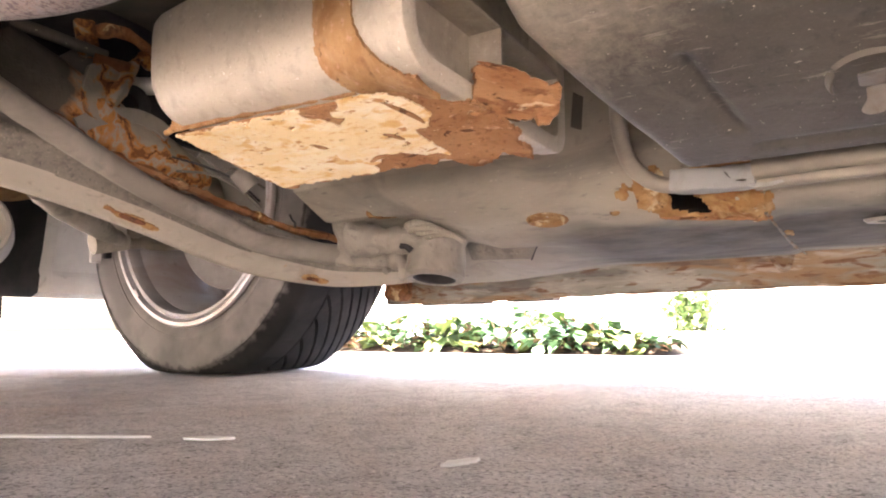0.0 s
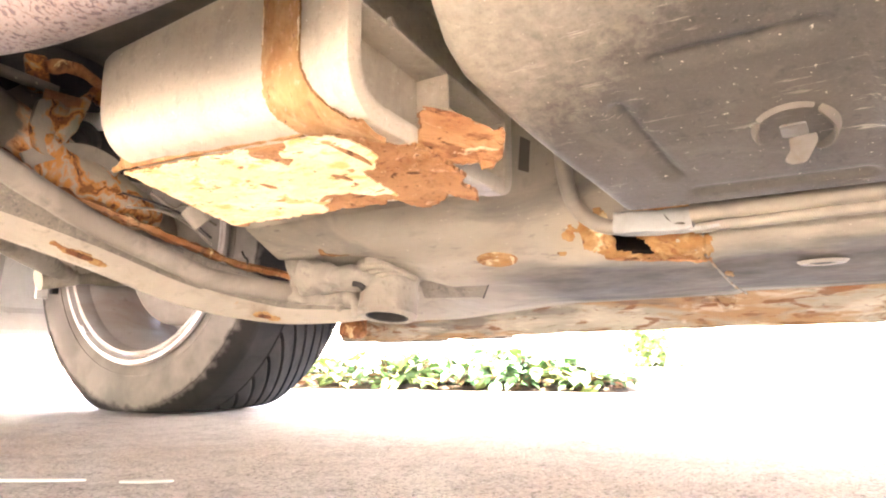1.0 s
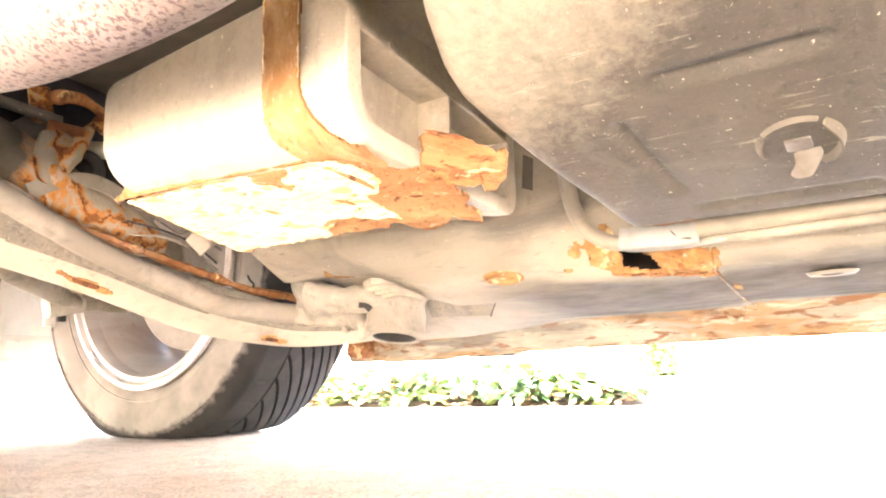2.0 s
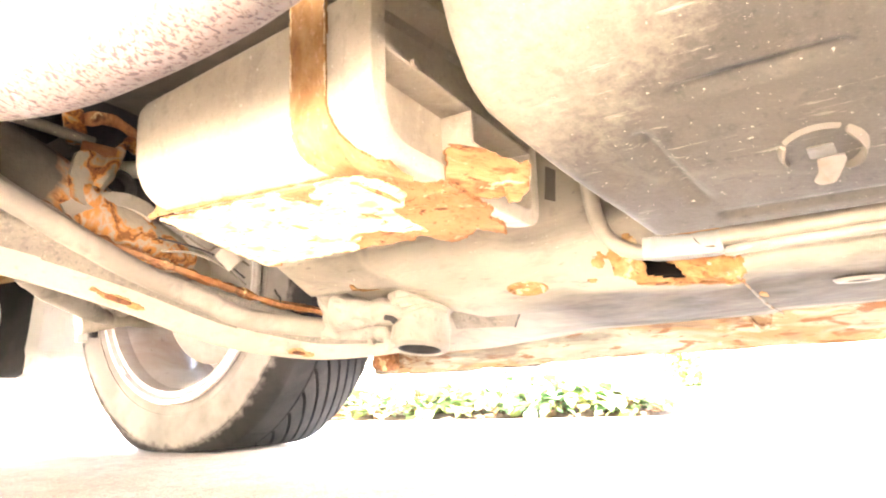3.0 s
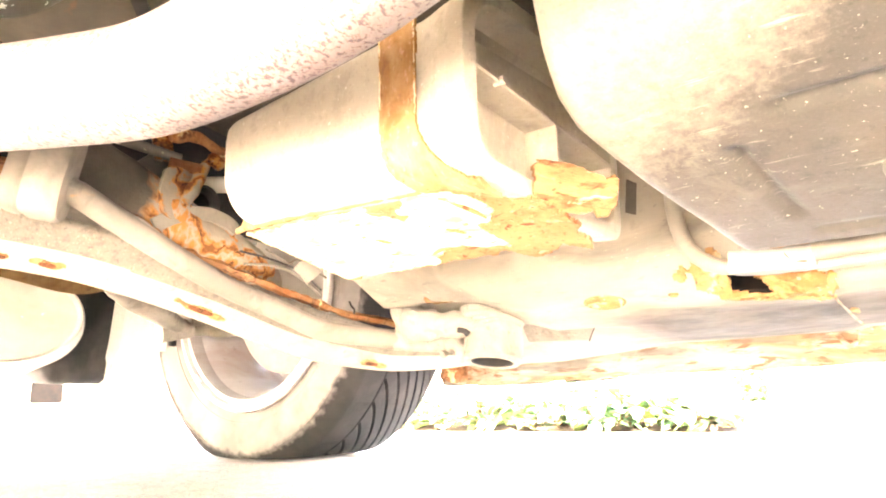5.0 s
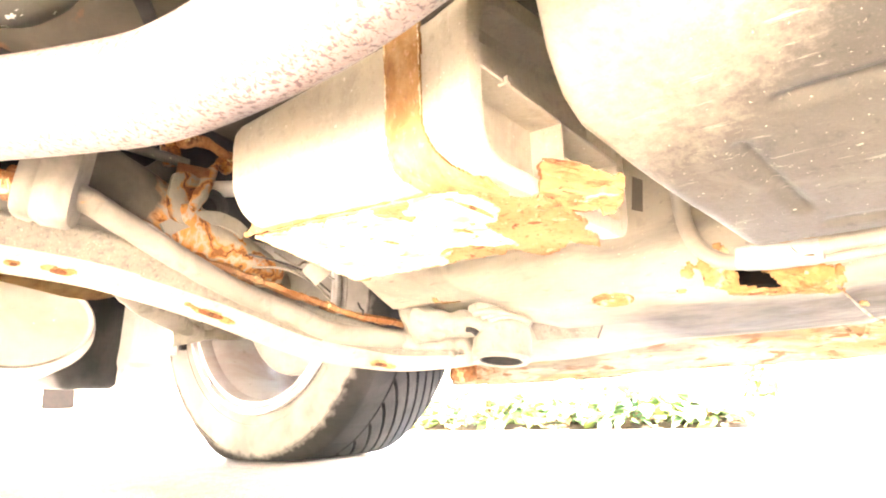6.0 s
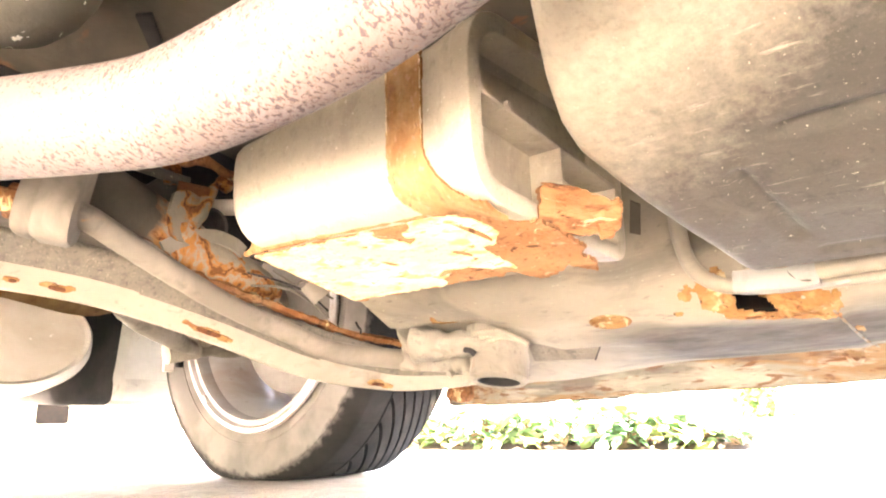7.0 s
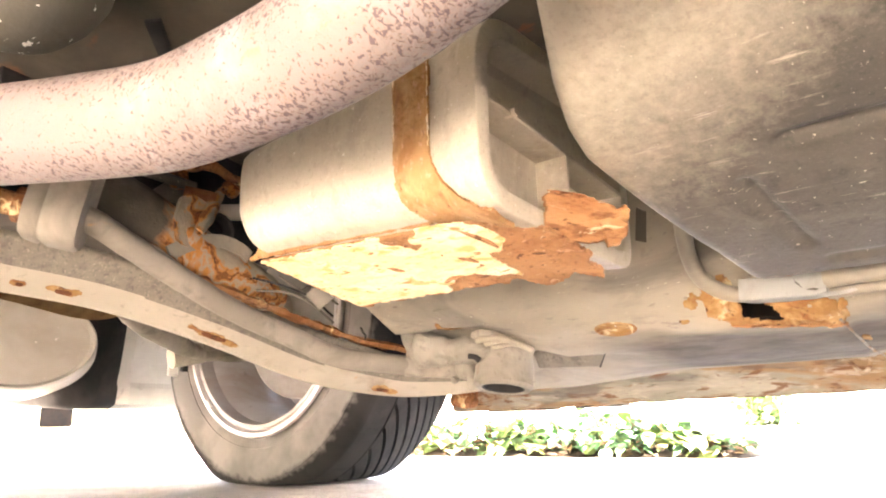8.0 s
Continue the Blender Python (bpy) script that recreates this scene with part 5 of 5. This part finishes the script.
sheet(bm, -0.002, 0.082, -0.012, 0.058, 0.0016, lambda u, v: within(tab_out, u + 0.003 * noise.noise(Vector((u * 120, v * 120, 0))), v + 0.002 * noise.noise(Vector((u * 130, v * 130, 3)))),
      lambda u, v: (T0 + TU * u + TV * v + TN * (0.0022 * math.floor(3.5 * (v / 0.05 + 0.25 * noise.noise(Vector((u * 40, v * 25, 2))))) / 3), TN), 0.006, 0.0010, 70)
tab = part("tab", bm, TAB_RUST, hanger, "turned-up tab, split into rust layers", 40)
for k in range(6):
    bm = bmesh.new()
    h = 0.0525 - 0.0046 * k - (0.004 if k > 3 else 0)
    tube(bm, [T0 + TN * 0.0066 + TU * (0.003 + 0.004 * k) + TV * h, T0 + TN * 0.0080 + TU * 0.022 + TV * (h + 0.0008), T0 + TN * 0.0076 + TU * 0.045 + TV * (h - 0.0018), T0 + TN * 0.0066 + TU * (0.070 - 0.007 * k) + TV * (h - 0.006)],
         lambda t: 0.0003 + 0.0006 * math.sin(math.pi * t), 7, rough=0.0012)
    part("tab_layer", bm, TAB_RUST, tab)
bm = bmesh.new()
c = T0 + TU * 0.062 + TV * 0.026 + TN * 0.006
loft(bm, [[c + (TU * (x * k)) + TV * (y * k) + TN * h for x, y in ((-0.013, 0.006), (-0.006, 0.013), (0.006, 0.014), (0.013, 0.008), (0.010, -0.004), (0.004, -0.012), (-0.006, -0.013), (-0.009, -0.004))] for k, h in ((1.0, -0.002), (1.05, 0.001), (0.9, 0.0035), (0.5, 0.004), (0.15, 0.0035))])
bmesh.ops.subdivide_edges(bm, edges=bm.edges[:], cuts=2, use_grid_fill=True)
for v in bm.verts:
    v.co += Vector((noise.noise(v.co * 130), noise.noise(v.co * 130 + Vector((3, 0, 0))), noise.noise(v.co * 130 + Vector((0, 3, 0))))) * 0.0022
part("scale_lump", bm, TAB_RUST, tab, "pale lump of lifted scale")

# ---- fuel tank ----
tank = thing("fuel_tank", (0.30, 0.58, 0.30), "black plastic fuel tank underside, dusty, scuffed, with pressed ribs", "fuel tank")
TANK_Y = [0.345, 0.352, 0.37, 0.40, 0.48, 0.57, 0.62, 0.66, 0.70, 0.735, 0.765, 0.782, 0.790]
TANK_Z = [0.470, 0.420, 0.390, 0.372, 0.326, 0.288, 0.269, 0.255, 0.242, 0.231, 0.222, 0.217, 0.215]
GROOVES = [((0.033, 0.584), (0.052, 0.670), 0.012, 0.0065), ((0.072, 0.546), (0.172, 0.543), 0.011, 0.005), ((0.066, 0.702), (0.195, 0.703), 0.008, 0.004), ((0.199, 0.50), (0.209, 0.64), 0.010, -0.005), ((0.26, 0.40), (0.27, 0.66), 0.012, 0.006)]


def tank_rear(y):
    """Where the tank's rear edge stands at each distance from the car's middle."""
    return step_between([0.34, 0.395, 0.43, 0.46, 0.50, 0.525, 0.56, 0.60, 0.64, 0.68, 0.722],
                        [-0.010, -0.036, -0.049, -0.060, -0.070, -0.071, -0.061, -0.049, -0.036, -0.022, -0.010], y)


def tank_z(x, y):
    z = sum(step_between(TANK_Y, TANK_Z, y + d) for d in (-0.02, -0.013, -0.006, 0, 0.006, 0.013, 0.02)) / 7
    for (ax, ay), (bx, by), w, h in GROOVES:
        dx, dy = bx - ax, by - ay
        t = max(0, min(1, ((x - ax) * dx + (y - ay) * dy) / (dx * dx + dy * dy)))
        dist = math.hypot(x - ax - t * dx, y - ay - t * dy)
        if dist < w:
            z += h * (0.5 + 0.5 * math.cos(math.pi * dist / w))
    return z


bm = bmesh.new()
rows = []
tys = [0.345 + (0.722 - 0.345) * k / 110 for k in range(111)]
for along, lift in ((0.16, 0.20), (0.05, 0.075), (0.010, 0.030), (0.001, 0.018), (0.0, 0.013), (0.003, 0.007), (0.009, 0.002), (0.016, 0.0)):  # end wall leaning forward over a rounded lower edge
    rows.append([Vector((tank_rear(y) + along, y, min(0.485, tank_z(tank_rear(y), y) + lift))) for y in tys])
for i in range(1, 130):
    t = i / 129
    rows.append([Vector(((tank_rear(y) + 0.016) * (1 - t) + 0.50 * t, y, tank_z((tank_rear(y) + 0.016) * (1 - t) + 0.50 * t, y))) for y in tys])
for x in (0.55, 0.7, 0.8):
    rows.append([Vector((x, y, tank_z(x, y))) for y in tys])
loft(bm, [r + [Vector((r[-1].x, r[-1].y, 0.49)), Vector((r[0].x, r[0].y, 0.49))] for r in rows])
part("shell", bm, TANK, tank, "black scuffed plastic tank shell", 50)
# metal retaining clip
CLIP = Vector((0.149, 0.633, 0.262))
EY, EN = Vector((0, 0.93, -0.36)), Vector((0, -0.36, -0.93))
bm = bmesh.new()
rod(bm, CLIP - EN * 0.006, CLIP + EN * 0.006, 0.005, 14)
clip = part("clip_stud", bm, SHADOWED_STEEL, tank, "zinc spring clip pressed on a stud in a round socket")
for outline, tilt in (([(-0.011, -0.030), (0.010, -0.031), (0.011, -0.004), (0.006, -0.001), (-0.008, -0.001), (-0.011, -0.004)], -0.35),
                      ([(-0.006, 0.001), (0.016, -0.002), (0.018, 0.006), (0.010, 0.022), (0.006, 0.029), (-0.006, 0.030), (-0.012, 0.025), (-0.006, 0.016)], 0.55)):
    bm = bmesh.new()
    loft(bm, [[CLIP + Vector((0.8 * p.x, 0, 0)) + EY * (0.8 if tilt < 0 else 0.6) * p.y + EN * (h + 0.005 + 0.7 * abs(p.y) * abs(tilt)) for p in rounded([Vector(q) for q in outline], 0.003, 3)] for h in (0.0, 0.0014)])
    part("clip_leaf", bm, ZINC, clip, "pale bent spring leaf")
for a0, a1, tall in ((-50, 62, 0.008), (158, 205, 0.005), (214, 300, 0.0015)):
    bm = bmesh.new()
    rim_pts = [(CLIP + Vector((0.027 * math.cos(radians(a)), 0, 0)) + EY * (0.027 * math.sin(radians(a))), math.sin(math.pi * (k + 0.5) / 20) ** 0.5) for k, a in enumerate(np.linspace(a0, a1, 20))]
    loft(bm, [[p + (p - CLIP).normalized() * 0.003 - EN * 0.002, p + EN * tall * k, p - (p - CLIP).normalized() * 0.0016 + EN * tall * k, p - (p - CLIP).normalized() * 0.0016 - EN * 0.002] for p, k in rim_pts])
    part("clip_band", bm, DARK_PLASTIC, clip, "curved wall of the clip's socket")

# ---- fuel and brake lines along the floor ----
lines = thing("brake_lines", (0.2, 0.80, 0.24), "pale coated brake and fuel lines with a taped joint", "pipes")
bm = bmesh.new()
tube(bm, [(-0.050, 0.68, 0.322), (-0.060, 0.712, 0.303), (-0.068, 0.737, 0.288), (-0.073, 0.763, 0.272), (-0.072, 0.786, 0.257), (-0.062, 0.801, 0.246), (-0.046, 0.808, 0.239), (-0.02, 0.808, 0.236)], 0.0085, 14)
part("bent_line", bm, LINE, lines, "bent grey line rising to the tank")
bm = bmesh.new()
outl = rounded([(-0.016, -0.0115), (0.013, -0.012), (0.012, 0.011), (-0.015, 0.012)], 0.004, 3)
tube(bm, [(-0.036, 0.806, 0.2405), (-0.015, 0.804, 0.239), (0.008, 0.800, 0.237), (0.030, 0.797, 0.2365), (0.046, 0.795, 0.2365)], lambda t: 1.0 + 0.05 * math.sin(t * 11), 8, per=7, shape=[(p.x, p.y) for p in outl], rough=0.0022)
wrap = part("tape_wrap", bm, TAPE, lines, "grey crumpled tape round the joint", 20)
# dark strands stand for the shade in the tape's creases
bm = bmesh.new()
for pts in ([(0.018, 0.783, 0.242), (0.020, 0.782, 0.238), (0.024, 0.783, 0.233)], [(0.028, 0.783, 0.2305), (0.034, 0.782, 0.2300), (0.038, 0.783, 0.2295)]):
    tube(bm, pts, lambda t: 0.0002 + 0.0007 * math.sin(math.pi * t), 6, rough=0.001)
part("crease_shade", bm, SHADOWED_STEEL, wrap)
bm = bmesh.new()
tube(bm, [(0.040, 0.800, 0.2265), (0.055, 0.796, 0.2245), (0.072, 0.794, 0.2265)], lambda t: 1 - 0.6 * t, per=5, shape=[(-0.010, -0.0025), (0.010, -0.0025), (0.010, 0.0025), (-0.010, 0.0025)], rough=0.002)
part("tape_end", bm, TAPE, wrap)
for y, z, r in ((0.790, 0.2405, 0.0105), (0.797, 0.2265, 0.0058)):
    bm = bmesh.new()
    tube(bm, [(0.044, y, z), (0.12, y - 0.006, z + 0.001), (0.3, y - 0.010, z + 0.002), (0.9, y - 0.010, z + 0.002)], r, 16)
    part("line", bm, LINE, lines)

# ---- exhaust ----
exhaust = thing("exhaust_pipe", (-0.25, 0.27, 0.33), "thick exhaust pipe of stained steel, pitted with rust", "exhaust pipe")
bm = bmesh.new()
PIPE_LINE = [(-1.20, 0.30, 0.40), (-0.95, 0.13, 0.385), (-0.75, 0.13, 0.365), (-0.56, 0.19, 0.351), (-0.43, 0.232, 0.340), (-0.345, 0.260, 0.332), (-0.265, 0.283, 0.326), (-0.19, 0.292, 0.328), (-0.117, 0.297, 0.335), (-0.045, 0.293, 0.345), (0.05, 0.277, 0.358), (0.2, 0.255, 0.37), (0.9, 0.25, 0.378), (1.7, 0.25, 0.378)]
tube(bm, PIPE_LINE, 0.0385, 40, per=14)
part("pipe", bm, PIPE, exhaust, "pale stained pipe with dark rust pits")
muffler = thing("muffler", (-1.28, 0.75, 0.28), "grey dusty oval steel rear silencer", "muffler")
bm = bmesh.new()
MC = Vector((-1.27, 0.60, 0.285))
prof = [(0.02, 0.006), (0.80, 0.008), (0.90, 0.008), (0.925, 0.002), (0.945, -0.010), (0.965, -0.012), (0.985, -0.006), (0.995, 0.004), (1.005, 0.03), (1.03, 0.08), (1.06, 0.16), (1.06, 0.36), (0.9, 0.40), (0.02, 0.405)]
loft(bm, [[MC + Vector((-0.92, 0.39, 0)) * w + Vector((0.39, 0.92, 0)) * (0.130 * k * math.cos(a)) + Vector((0, 0, 0.088 * k * math.sin(a))) for a in np.linspace(0, 2 * math.pi, 65)[:-1]] for k, w in prof])
part("silencer_can", bm, ALUMINIUM, muffler, "oval silencer with a rolled end seam")
bm = bmesh.new()
tube(bm, [(-1.20, 0.30, 0.40), (-1.32, 0.42, 0.39), (-1.40, 0.55, 0.37), (-1.44, 0.66, 0.33)], 0.03, 20)
part("inlet_pipe", bm, PIPE, muffler)

# ---- heat shield flange low by the muffler ----
bm = bmesh.new()
SHIELD_LOW = spline([(-1.204, 0.483, 0.352), (-1.160, 0.520, 0.340), (-1.116, 0.558, 0.324), (-1.073, 0.596, 0.308), (-1.036, 0.626, 0.302), (-0.996, 0.654, 0.309)], 4)
SHIELD_TOP = spline([(-1.284, 0.501, 0.426), (-1.237, 0.541, 0.414), (-1.191, 0.581, 0.398), (-1.145, 0.621, 0.382), (-1.106, 0.655, 0.371), (-1.067, 0.688, 0.360)], 4)
loft(bm, [[a, a + (b - a) * 0.3 + Vector((0, 0, -0.003)), a + (b - a) * 0.6, b] for a, b in zip(SHIELD_LOW, SHIELD_TOP)], closed=False)
bmesh.ops.solidify(bm, geom=bm.faces[:], thickness=0.003)
solo("heat_shield", bm, SHIELD_BROWN, (-1.1, 0.6, 0.37), "thin brown-edged heat shield above the silencer", "heat shield")

# ---- sun flecks on the asphalt under the car, light put in as white slivers ----
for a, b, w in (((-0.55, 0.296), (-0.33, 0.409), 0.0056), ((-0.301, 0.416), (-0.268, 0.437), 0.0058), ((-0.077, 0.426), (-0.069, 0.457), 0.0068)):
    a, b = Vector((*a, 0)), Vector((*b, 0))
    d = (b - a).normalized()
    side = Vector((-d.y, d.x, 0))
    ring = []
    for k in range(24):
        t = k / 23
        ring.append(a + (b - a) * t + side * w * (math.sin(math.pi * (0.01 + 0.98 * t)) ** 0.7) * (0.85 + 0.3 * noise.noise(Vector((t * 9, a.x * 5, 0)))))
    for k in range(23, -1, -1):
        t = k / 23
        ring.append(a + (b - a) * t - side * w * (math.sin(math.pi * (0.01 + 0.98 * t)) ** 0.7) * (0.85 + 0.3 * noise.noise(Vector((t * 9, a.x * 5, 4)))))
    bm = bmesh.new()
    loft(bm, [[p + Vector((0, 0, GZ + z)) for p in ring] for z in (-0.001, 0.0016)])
    solo("sun_fleck", bm, WALL_FLECK_WHITE, (*((a + b) / 2).xy, GZ), "thin sun fleck on the asphalt, its light put into a white colour", "paint mark", "white marks")

# ---- planted bed beside the drive ----
bm = bmesh.new()
rows = []
for i in range(61):
    x = -2.03 + i * 0.0277
    rows.append([Vector((x, 1.965 + 0.8 * j / 20 + 0.02 * noise.noise(Vector((x * 4, 0, 0))), GZ + (0.0 if j in (0, 20) or i in (0, 60) else 0.012 + 0.02 * min(1, j / 7) * min(1, (60 - i) / 14) + 0.012 * noise.noise(Vector((x * 6, j * 0.4, 1)))))) for j in range(21)])
loft(bm, rows, closed=False)
solo("flower_bed", bm, SOIL, (-1.2, 2.3, GZ), "bed of dark crumbly soil beside the drive", "flower bed", kind="structure")


def leaf(bm, at, size, turn, tilt, droop, wide=0.45):
    m = pose(*at, tilt, 0, turn)
    pts = []
    for s in (0, 0.3, 0.6, 1.0):
        w = wide * size * (0.12, 0.85, 0.9, 0.02)[(0, 0.3, 0.6, 1.0).index(s)]
        z = -droop * size * s * s
        pts.append((m @ Vector((-w, s * size, z + w * 0.3)), m @ Vector((0, s * size, z)), m @ Vector((w, s * size, z + w * 0.3))))
    vs = [[bm.verts.new(p) for p in row] for row in pts]
    for a, b in zip(vs, vs[1:]):
        for k in (0, 1):
            bm.faces.new((a[k], a[k + 1], b[k + 1], b[k]))


rng = random.Random(11)
GROUP = "plants in the bed"
spots = [(-1.62, 2.30, 0.13), (-1.48, 2.26, 0.15), (-1.36, 2.30, 0.14), (-1.24, 2.28, 0.10), (-1.12, 2.30, 0.15), (-1.02, 2.25, 0.12), (-0.92, 2.32, 0.15), (-0.82, 2.27, 0.12), (-0.72, 2.30, 0.13), (-0.62, 2.27, 0.10), (-0.55, 2.30, 0.07), (-1.75, 2.4, 0.15), (-1.3, 2.42, 0.16), (-1.0, 2.42, 0.17), (-0.78, 2.42, 0.13), (-1.9, 2.35, 0.14)]
for n_, (x, y, h) in enumerate(spots):
    x, y, h = 0.017 + 0.89 * x, 0.004 + 0.89 * y, GZ + 0.9 * h
    plant = thing("ground_cover_plant", (x, y, GZ), "low leafy green plant growing in the soil bed" if n_ % 3 else "pale green broad-leaved plant in the soil bed", "plant", GROUP)
    bm = bmesh.new()
    for k in range(7):
        a = rng.uniform(0, 6.28)
        r = rng.uniform(0.02, 0.10)
        tube(bm, [(x, y, GZ + 0.008), (x + r * 0.4 * math.cos(a), y + r * 0.4 * math.sin(a), h * 0.5), (x + r * math.cos(a), y + r * math.sin(a), h * rng.uniform(0.7, 1.0))], 0.0025, 5, per=4)
    part("stem", bm, DRY_LEAF, plant)
    bm = bmesh.new()
    for k in range(70 if n_ % 3 else 45):
        a, r = rng.uniform(0, 6.28), 0.10 * math.sqrt(rng.random())
        z = GZ + 0.02 + (h - GZ - 0.03) * rng.random() ** 0.8 * (1 - 0.35 * (r / 0.10) ** 2)
        size = rng.uniform(0.025, 0.055) if n_ % 3 else rng.uniform(0.04, 0.10)
        leaf(bm, (x + r * math.cos(a), y + r * math.sin(a), z), size, rng.uniform(0, 360), rng.uniform(-35, 45), rng.uniform(0, 0.5), 0.42 if n_ % 3 else 0.30)
    part("leaves", bm, LEAF if n_ % 3 else LEAF_PALE, plant, "small crowded leaves")
bm = bmesh.new()
for k in range(170):
    x, y = rng.uniform(-1.76, -0.36), 1.955 + abs(rng.gauss(0, 0.06))
    leaf(bm, (x, y, GZ + 0.012 + rng.random() * 0.04), rng.uniform(0.02, 0.05), rng.uniform(0, 360), rng.uniform(-20, 20), rng.uniform(0, 0.4))
solo("leaf_litter", bm, DRY_LEAF, (-1.05, 1.96, GZ), "dry brown fallen leaves along the bed's edge", "leaves", kind="stuff")

# ---- distance: a parked blue car, a hedge and a blue bin across the drive ----
blue = thing("far_car", (-3.6, 1.2, 0), "pale blue parked car with a towing bracket in shade below its bumper", "car")
q = pose(-3.47, 1.75, 0, 0, 0, 65.7)
bm = bmesh.new()
side_prof = rounded([(-4.05, 0.34), (-4.1, 0.75), (-3.3, 0.95), (-0.9, 0.95), (-0.05, 0.80), (0.0, 0.292)], 0.06, 4)
loft(bm, [[q @ Vector((x, y, z)) for x, z in side_prof] for y in (0.0, 0.04, 1.60, 1.64)])
part("body", bm, BLUE_PAINT, blue)
bm = bmesh.new()
loft(bm, [[q @ Vector((x, y, z)) for x, z in rounded([(-3.7, 0.93), (-3.2, 1.42), (-1.7, 1.44), (-0.9, 0.93)], 0.08, 4)] for y in (0.12, 1.52)])
part("cabin", bm, GLASS_DARK, blue)
# bracket's shade below the bumper is put into its near-black colour
bm = bmesh.new()
loft(bm, [[q @ Vector((x, y, z)) for x, y in ((-0.150, 0.02), (-0.008, 0.02), (-0.008, 0.15), (-0.150, 0.15))] for z in (0.155, 0.31)])
bmesh.ops.bevel(bm, geom=bm.edges[:], offset=0.006, segments=2, affect="EDGES")
part("towing_bracket", bm, SHADE_BLACK, blue, "square towing bracket, its shade put into a near-black colour")
for wx in (-3.3, -0.85):
    for wy in (0.12, 1.52):
        bm = bmesh.new()
        revolve(bm, [(0.001, -0.09), (0.19, -0.09), (0.21, -0.10), (0.29, -0.09), (0.31, -0.06), (0.31, 0.06), (0.29, 0.09), (0.21, 0.10), (0.19, 0.09), (0.001, 0.09)], (0, 0, 0), 40)
        bmesh.ops.transform(bm, verts=bm.verts[:], matrix=q @ pose(wx, wy, 0.31))
        part("wheel", bm, RUBBER, blue)
bm = bmesh.new()
for k in range(600):
    x, z = rng.gauss(-2.15, 0.16), rng.random() * 0.5
    y = 9.3 + rng.uniform(-0.25, 0.25)
    leaf(bm, (x, y, z), rng.uniform(0.06, 0.12), rng.uniform(0, 360), rng.uniform(-60, 60), 0.3)
solo("hedge", bm, LEAF_PALE, (-2.15, 9.3, 0), "low green hedge in the distance", "hedge", kind="stuff")
bin_ = thing("waste_bin", (-1.62, 9.7, 0), "blue plastic bin in the distance", "bin")
bm = bmesh.new()
loft(bm, [[Vector((-1.62 + s * p.x, 9.7 + s * p.y, z)) for p in rounded([(-0.09, -0.09), (0.09, -0.09), (0.09, 0.09), (-0.09, 0.09)], 0.02, 3)] for s, z in ((0.85, 0.0), (1.0, 0.72))])
part("body", bm, BLUE_PAINT, bin_)
bm = bmesh.new()
box(bm, (-1.62, 9.7, 0.74), (0.21, 0.21, 0.05), (0, 0, 0), 0.02)
part("lid", bm, BLUE_PAINT, bin_)
